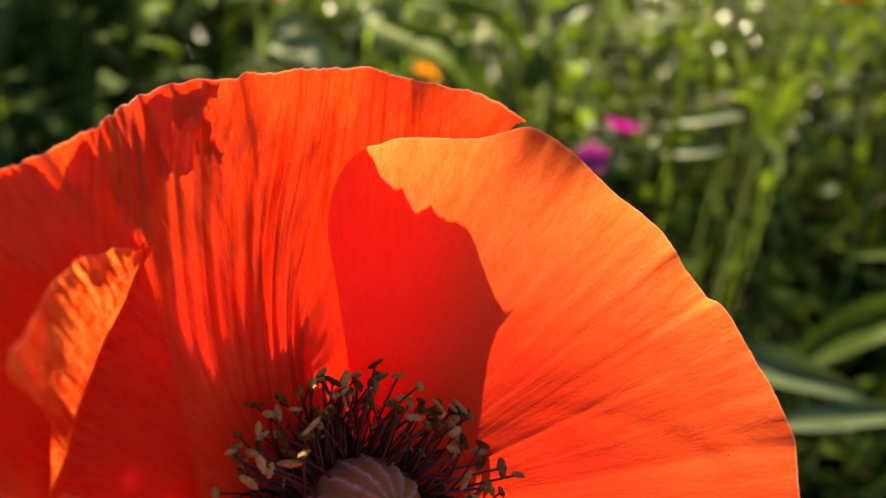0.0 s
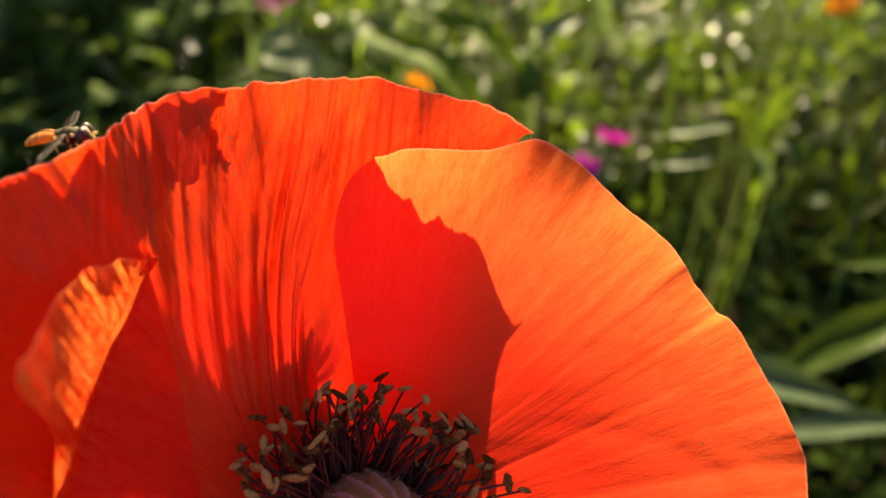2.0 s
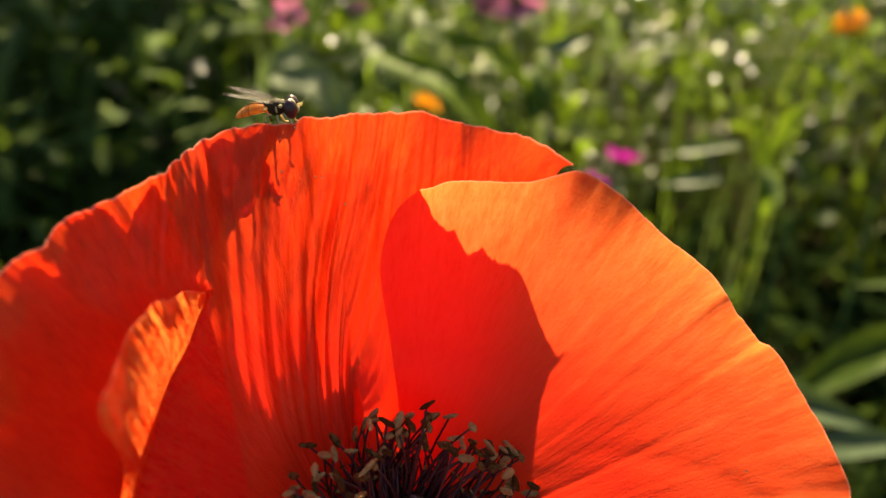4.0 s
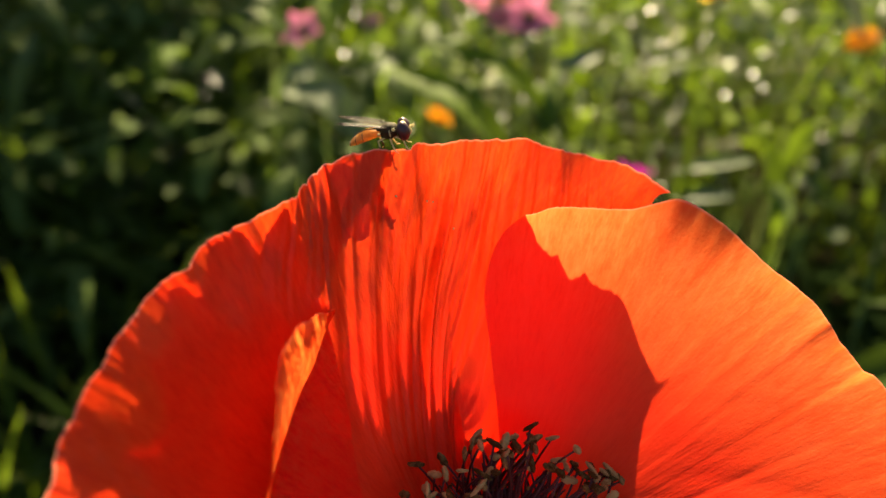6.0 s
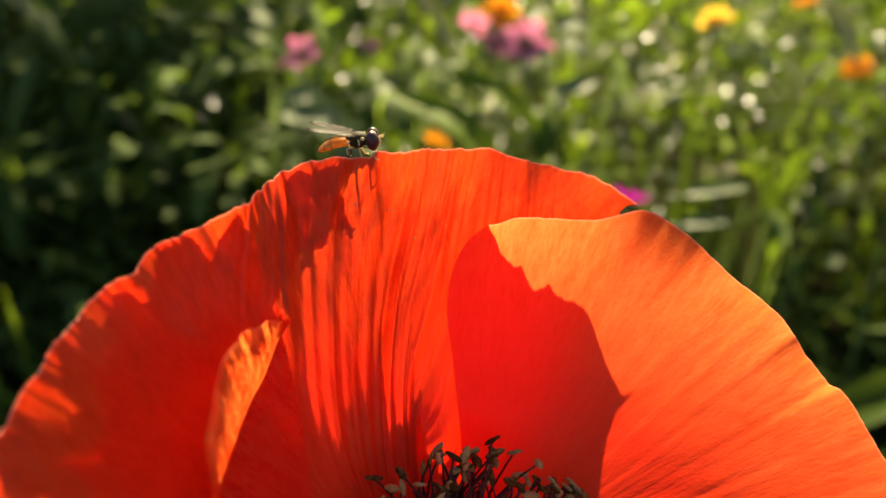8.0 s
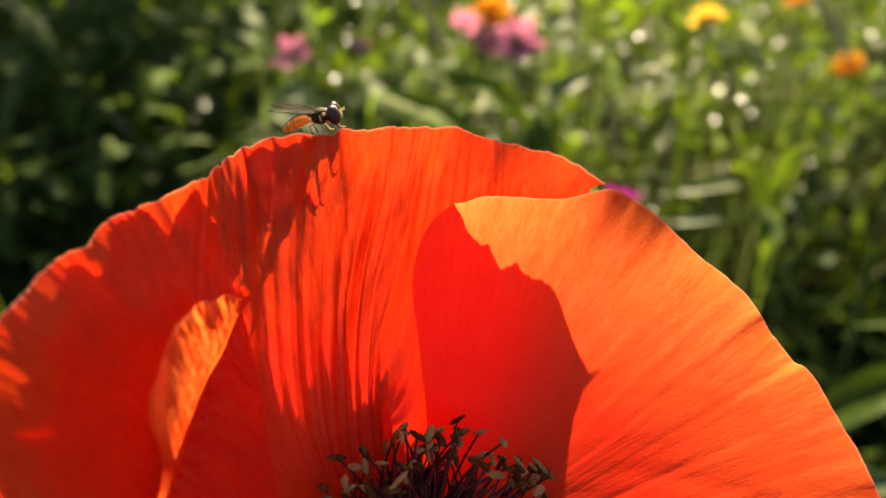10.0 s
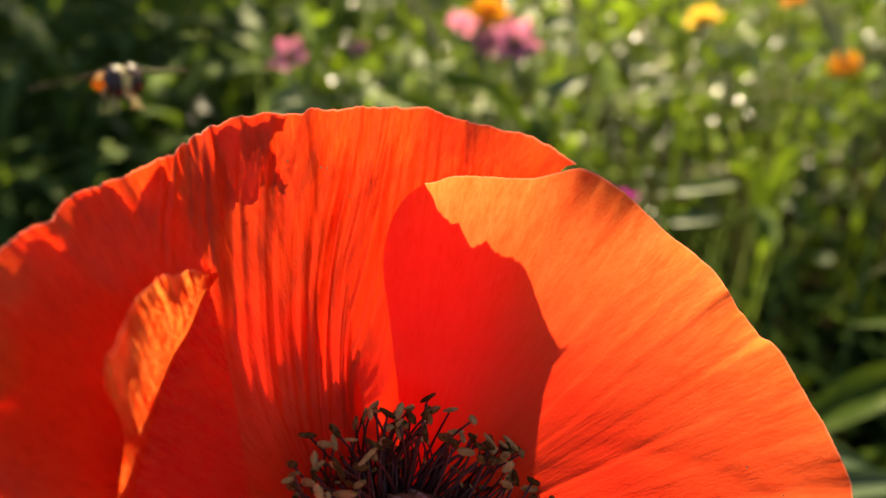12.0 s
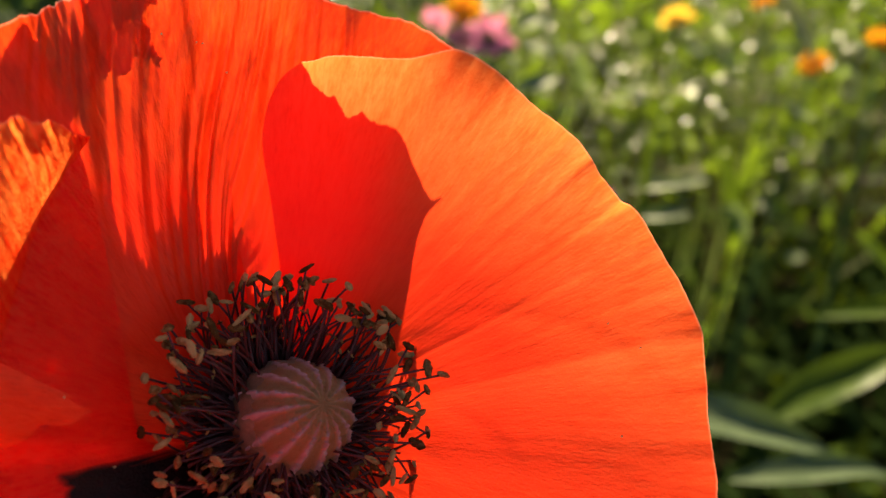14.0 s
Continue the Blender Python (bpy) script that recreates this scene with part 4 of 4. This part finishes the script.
def make_shade_shrub():
    """A leafy shrub beyond the meadow, mostly out of view, added to shade its far side."""
    shrub = new("shrub")
    shrub.matrix_world = pose(-0.88, 2.1, 0) @ Matrix.Diagonal((1.2, 1.0, 1.3, 1))
    tagged(shrub, "dense dark green leafy shrub, mostly unseen, added to shade the meadow", "shrub")
    rng = random.Random(8)
    pieces = [tube([(0, 0, -0.02), (0.02, 0.01, 0.3), (-0.02, 0.02, 0.7), (0.0, 0, 1.2)], [0.035, 0.028, 0.02, 0.008], 8)]
    tips = []
    for k in range(16):
        a, z = rng.uniform(0, 6.28), rng.uniform(0.25, 0.9)
        L = rng.uniform(0.4, 0.75)
        tip = (L * 1.05 * math.cos(a), 0.6 * L * math.sin(a), z + rng.uniform(0.2, 0.6))
        pieces.append(tube([(0, 0.01, z), (tip[0] * 0.5, tip[1] * 0.5, z + 0.12), tip], [0.014, 0.009, 0.003], 6))
        tips.append(tip)
    part("trunk", mesh_of("trunk", *merged(pieces), STEM), shrub)
    verts, faces = [], []
    for k in range(8600):
        tip = tips[k % len(tips)]
        q = rng.uniform(0.35, 1.1)
        c = Vector((tip[0] * q + rng.gauss(0, 0.13), tip[1] * q + rng.gauss(0, 0.11), max(0.06, (0.4 + (tip[2] - 0.4) * q) + rng.gauss(0, 0.16))))
        d = Vector((rng.gauss(0, 1), rng.gauss(0, 1), rng.gauss(0, 0.6))).normalized()
        e = d.orthogonal().normalized()
        L, w = rng.uniform(0.05, 0.09), rng.uniform(0.024, 0.042)
        b = len(verts)
        verts += [c, c + d * L * 0.5 + e * w * 0.5, c + d * L, c + d * L * 0.5 - e * w * 0.5]
        faces.append((b, b + 1, b + 2, b + 3))
    part("crown", mesh_of("crown", verts, faces, LEAF_DARK, False), shrub)


make_shade_shrub()


# ---- the hoverfly ----
def make_fly():
    mm = 0.000957
    fly = new("hoverfly")
    tagged(fly, "small hoverfly with an amber abdomen and maroon eyes", "insect")

    def piece(name, geo, material, parent=fly, m=None, label=""):
        v, f = geo
        return part(name, mesh_of(name, [Vector(p) * mm for p in v], f, material), parent, m, label)
    thorax = piece("thorax", ball(1.08, 0.86, 0.86, 20, 14, (0, 0, 0), lambda ph, c: 1 + 0.03 * math.cos(3 * ph)), BRONZE, label="dark bronze hairy thorax")
    piece("scutellum", ball(0.34, 0.48, 0.20, 14, 8, (-0.92, 0, 0.40)), BRONZE, thorax)
    for side in (-1, 1):
        piece("shoulder_spot", ball(0.22, 0.14, 0.20, 10, 8, (0.55, 0.66 * side, 0.30)), CREAM, thorax, label="pale yellow spot")
        piece("side_stripe", ball(0.10, 0.07, 0.38, 10, 8, (0.12, 0.80 * side, 0.0)), CREAM, thorax, label="pale yellow stripe")
        piece("haltere", merged([tube([(-0.75, 0.62 * side, 0.2), (-0.95, 0.85 * side, 0.16)], [0.05, 0.04], 6), ball(0.17, 0.17, 0.15, 10, 8, (-1.0, 0.9 * side, 0.16))]), CREAM, thorax)
    head = piece("head", ball(0.55, 0.98, 0.92, 18, 12, (1.50, 0, -0.12)), CREAM, label="cream-yellow face")
    for side in (-1, 1):
        piece("eye", ball(0.68, 0.72, 1.04, 22, 16, (1.50, 0.52 * side, -0.08)), EYE_BROWN, head, label="large maroon eye")
        piece("antenna", merged([tube([(2.10, 0.12 * side, 0.10), (2.36, 0.16 * side, 0.16)], [0.07, 0.06], 6), ball(0.20, 0.09, 0.13, 10, 8, (2.50, 0.17 * side, 0.13)), tube([(2.50, 0.17 * side, 0.22), (2.78, 0.20 * side, 0.42)], [0.025, 0.012], 5)]), CREAM, head)
    piece("face_knob", ball(0.26, 0.34, 0.40, 12, 8, (2.06, 0, -0.36)), CREAM, head)
    # abdomen: flattened, widest past the middle, bent a little down
    nu, nv = 22, 30

    def ring_of(q):
        x = -0.85 - 3.55 * q
        z = -0.05 + 0.30 * math.sin(math.pi * q) * 0.5 - 0.75 * q * q
        w = 0.52 + 0.40 * math.sin(math.pi * min(1, q * 0.95) ** 0.9) if q < 0.97 else 0.25
        w *= (1 - max(0, q - 0.72) ** 1.6 * 4.2)
        return x, z, max(w, 0.05), max(w, 0.05) * 0.62

    def belt(q0, q1, n, grow):
        verts = []
        for j in range(n):
            x, z, w, h = ring_of(q0 + (q1 - q0) * j / (n - 1))
            for i in range(nu):
                a = 2 * math.pi * i / nu
                verts.append((x, (w + grow) * math.cos(a), z + (h + grow) * math.sin(a)))
        faces = grid_faces(nu, n, True)
        faces += [tuple(range(nu))[::-1], tuple((n - 1) * nu + k for k in range(nu))]
        return verts, faces
    abdomen = piece("abdomen", belt(0, 1, nv, 0), AMBER, label="glowing amber abdomen with dark bands")
    for q0, q1 in ((0.52, 0.535), (0.74, 0.758), (0.94, 1.0)):
        piece("band", belt(q0, q1, 5, 0.012), BAND, abdomen)
    # a dark line along the back
    line = [(ring_of(q)[0], 0.0, ring_of(q)[1] + ring_of(q)[3] * 0.97) for q in [i / 12 for i in range(12)]]
    piece("back_stripe", tube(line, [0.10] * 9 + [0.08, 0.06, 0.04], 6), BAND, abdomen)
    legs = [("foreleg", 0.55, [(0.45, -0.55), (1.25, -1.00), (1.50, -1.90), (1.90, -2.10)], 0.75), ("middle_leg", 0.0, [(0.0, -0.7), (0.05, -1.15), (0.30, -2.00), (0.62, -2.15)], 1.05),
            ("hind_leg", -0.6, [(-0.45, -0.55), (-1.25, -0.65), (-1.10, -2.00), (-1.35, -2.30)], 1.15)]
    for name, x0, pts, spread in legs:
        for side in (-1, 1):
            line = [(p[0], side * (0.35 + spread * k / 3 * 0.8), p[1]) for k, p in enumerate(pts)]
            leg = piece(name, tube([(x0 * 0.6, 0.25 * side, -0.35)] + line, [0.14, 0.13, 0.10, 0.075, 0.05], 7), LEG)
            if name == "hind_leg":
                piece("dark_shin", tube([Vector(line[1]) * 0.55 + Vector(line[2]) * 0.45, line[2]], [0.10, 0.095], 7), BAND, leg)
    wings = []
    for side in (-1, 1):
        nu_w, nv_w = 9, 20
        verts = []
        for j in range(nv_w):
            q = j / (nv_w - 1)
            w = 1.40 * math.sin(math.pi * (0.07 + 0.86 * q) ** 0.8) ** 0.75
            for i in range(nu_w):
                t = i / (nu_w - 1)
                verts.append(((0.30 - t) * w, side * 5.0 * q, 0.05 * math.sin(8 * t + 3 * q) + 0.10 * q))
        wing = piece("wing", (verts, grid_faces(nu_w, nv_w)), WING, fly, None, "clear brownish wing")
        vein = []
        for t0, t1 in ((0.02, 0.05), (0.18, 0.22), (0.38, 0.55)):
            line = []
            for j in range(1, nv_w - 1):
                q = j / (nv_w - 1)
                w = 1.40 * math.sin(math.pi * (0.07 + 0.86 * q) ** 0.8) ** 0.75
                t = t0 + (t1 - t0) * q
                line.append(((0.30 - t) * w, side * 5.0 * q, 0.05 * math.sin(8 * t + 3 * q) + 0.10 * q))
            vein.append(tube(line, [0.035] * len(line), 5))
        piece("vein", merged(vein), BAND, wing)
        wings.append((side, wing))
    return fly, wings


FLY, WINGS = make_fly()
# seconds, place, heading to the left, nose up, roll
FLIGHT = [
    (0.0, (-0.0200, 0.1250, 0.51500), 20, 0, 0), (1.0, (-0.0260, 0.1120, 0.55000), 15, 0, 0), (1.7, (-0.0350, 0.0850, 0.60600), 10, 5, 0), (1.9, (-0.0351, 0.0717, 0.62335), 8, 4, 0),
    (2.0, (-0.0341, 0.0704, 0.62407), 0, 3, 0), (2.1, (-0.0343, 0.0676, 0.62758), -8, 2, 0), (2.2, (-0.0347, 0.0636, 0.63416), -5, 2, 0), (2.3, (-0.0351, 0.0621, 0.63674), 0, 0, 0),
    (2.4, (-0.0326, 0.0624, 0.63691), -5, 0, 5), (2.5, (-0.0276, 0.0628, 0.63456), -5, 7, 5), (2.6, (-0.0269, 0.0642, 0.63179), -16, 7, -8), (2.7, (-0.0253, 0.0690, 0.63162), -8, 7, 5),
    (3.0, (-0.0230, 0.0764, 0.63036), 0, 6, 0), (3.5, (-0.0221, 0.0778, 0.62803), 0, 4, 0), (4.8, (-0.0217, 0.0769, 0.62799), -6, 7, 0), (5.5, (-0.0216, 0.0766, 0.62794), -4, 7, 0),
    (6.0, (-0.0216, 0.0768, 0.62791), 0, 12, 0), (6.5, (-0.0209, 0.0770, 0.62792), 0, 12, 0), (7.0, (-0.0208, 0.0769, 0.62804), -8, 14, 0), (7.5, (-0.0204, 0.0770, 0.62781), -24, 28, 0),
    (8.0, (-0.0208, 0.0778, 0.62735), 0, 8, 0), (9.2, (-0.0209, 0.0782, 0.62720), 5, 10, 0), (10.5, (-0.0208, 0.0786, 0.62714), -4, 18, 0), (11.0, (-0.0206, 0.0780, 0.62766), 0, 4, 0),
    (11.5, (-0.0200, 0.0778, 0.62777), 0, 6, 0), (11.7, (-0.0197, 0.0779, 0.62747), 0, 4, 0), (11.8, (-0.0204, 0.0744, 0.63168), -42, 8, 0), (11.9, (-0.0227, 0.0660, 0.63225), -48, 16, 4),
    (12.0, (-0.0270, 0.0511, 0.63847), -52, 16, -4), (12.1, (-0.0356, 0.0397, 0.64180), -120, 0, -10), (12.5, (-0.1300, 0.0300, 0.66000), -160, 0, 0), (14.0, (-0.4000, -0.2000, 0.80000), -160, 0, 0),
]


# the flower sways on its stem: seconds, shift in metres, turn in degrees
SWAY = [
    (0.0, 0.0, -0.0, 0.0, 0.0, -0.0, 0.0),
    (0.5, 0.00378, -0.00131, 0.00095, 0.007, 0.162, -0.124),
    (1.0, -0.00191, -0.00246, 0.00165, -0.098, -0.303, 0.112),
    (1.5, 0.0002, -0.0012, -0.00061, 0.071, 0.322, -0.177),
    (2.0, 0.0011, -0.00159, 0.00055, 0.189, 0.458, -0.242),
    (2.5, -0.0, -0.00127, 0.00276, -0.0, -0.007, -0.01),
    (5.0, 0.00429, 0.00108, -0.0029, -0.024, 0.344, -0.838),
    (5.5, 0.00564, 0.00171, -0.00309, -0.062, 0.272, -0.837),
    (6.0, 0.00889, 0.00025, -0.00168, -0.054, 0.483, -0.935),
    (6.5, 0.00652, -0.00059, -0.0021, -0.012, 0.475, -0.881),
    (7.0, 0.00599, -4e-05, -0.00218, -0.029, 0.456, -0.881),
    (7.5, 0.00506, 0.00048, -0.00169, -0.055, 0.43, -0.855),
    (8.0, 0.00707, -0.00018, -7e-05, -0.02, 0.5, -0.793),
    (10.5, 0.00569, 0.00076, -0.00035, 0.215, 0.931, -0.775),
    (11.0, 0.00537, 0.00058, -0.00035, 0.18, 0.863, -0.702),
    (11.5, 0.00572, 0.00158, 0.00056, 0.331, 0.833, -0.755),
    (12.0, 0.00458, 0.00127, 0.00085, 0.355, 0.905, -0.588),
    (12.5, 0.00307, 0.00059, 0.00173, 0.678, 0.97, -0.168),
    (13.0, 0.00268, 0.00161, 0.00195, 1.002, 1.05, 0.105),
    (13.5, -0.00178, 0.00175, 0.00454, 1.716, 0.895, 1.558),
    (14.0, -0.00033, 0.00448, 0.0053, 1.948, 1.022, 1.489),
]


def sway(t):
    """How the flower stands off its first place at a time."""
    cols = list(zip(*SWAY))
    x, y, z, rx, ry, rz = [float(np.interp(t, cols[0], c)) for c in cols[1:]]
    base = FLOWER.translation
    return Matrix.Translation(base + Vector((x, y, z))) @ pose(0, 0, 0, rx, ry, rz) @ Matrix.Translation(-base)


def motions():
    """Keys of all that moves: the swaying flower, the fly's flight and walk, and its two wings."""
    walk(POPPY, [(row[0], sway(row[0]) @ FLOWER) for row in SWAY])
    walk(FLY, [(t, sway(t) @ pose(*p, roll, -nose, turn)) for t, p, turn, nose, roll in FLIGHT])
    for side, wing in WINGS:
        rest = pose(-0.0001, side * 0.00055, 0.00062, side * 16, 0, side * 85)

        def beat(up):
            return pose(0.0, side * 0.00055, 0.00055, side * up, 0, side * 12)
        rows = []
        k = 0
        while k * 0.1 < 3.35:
            rows.append((k * 0.1, beat(28 if k % 2 else -8)))
            k += 1
        rows += [(3.6, rest), (11.7, rest)]
        for j in range(24):
            rows.append((11.8 + 0.1 * j, beat(28 if j % 2 else -8)))
        walk(wing, rows[:-1] + [(14.0, rows[-1][1])])


motions()
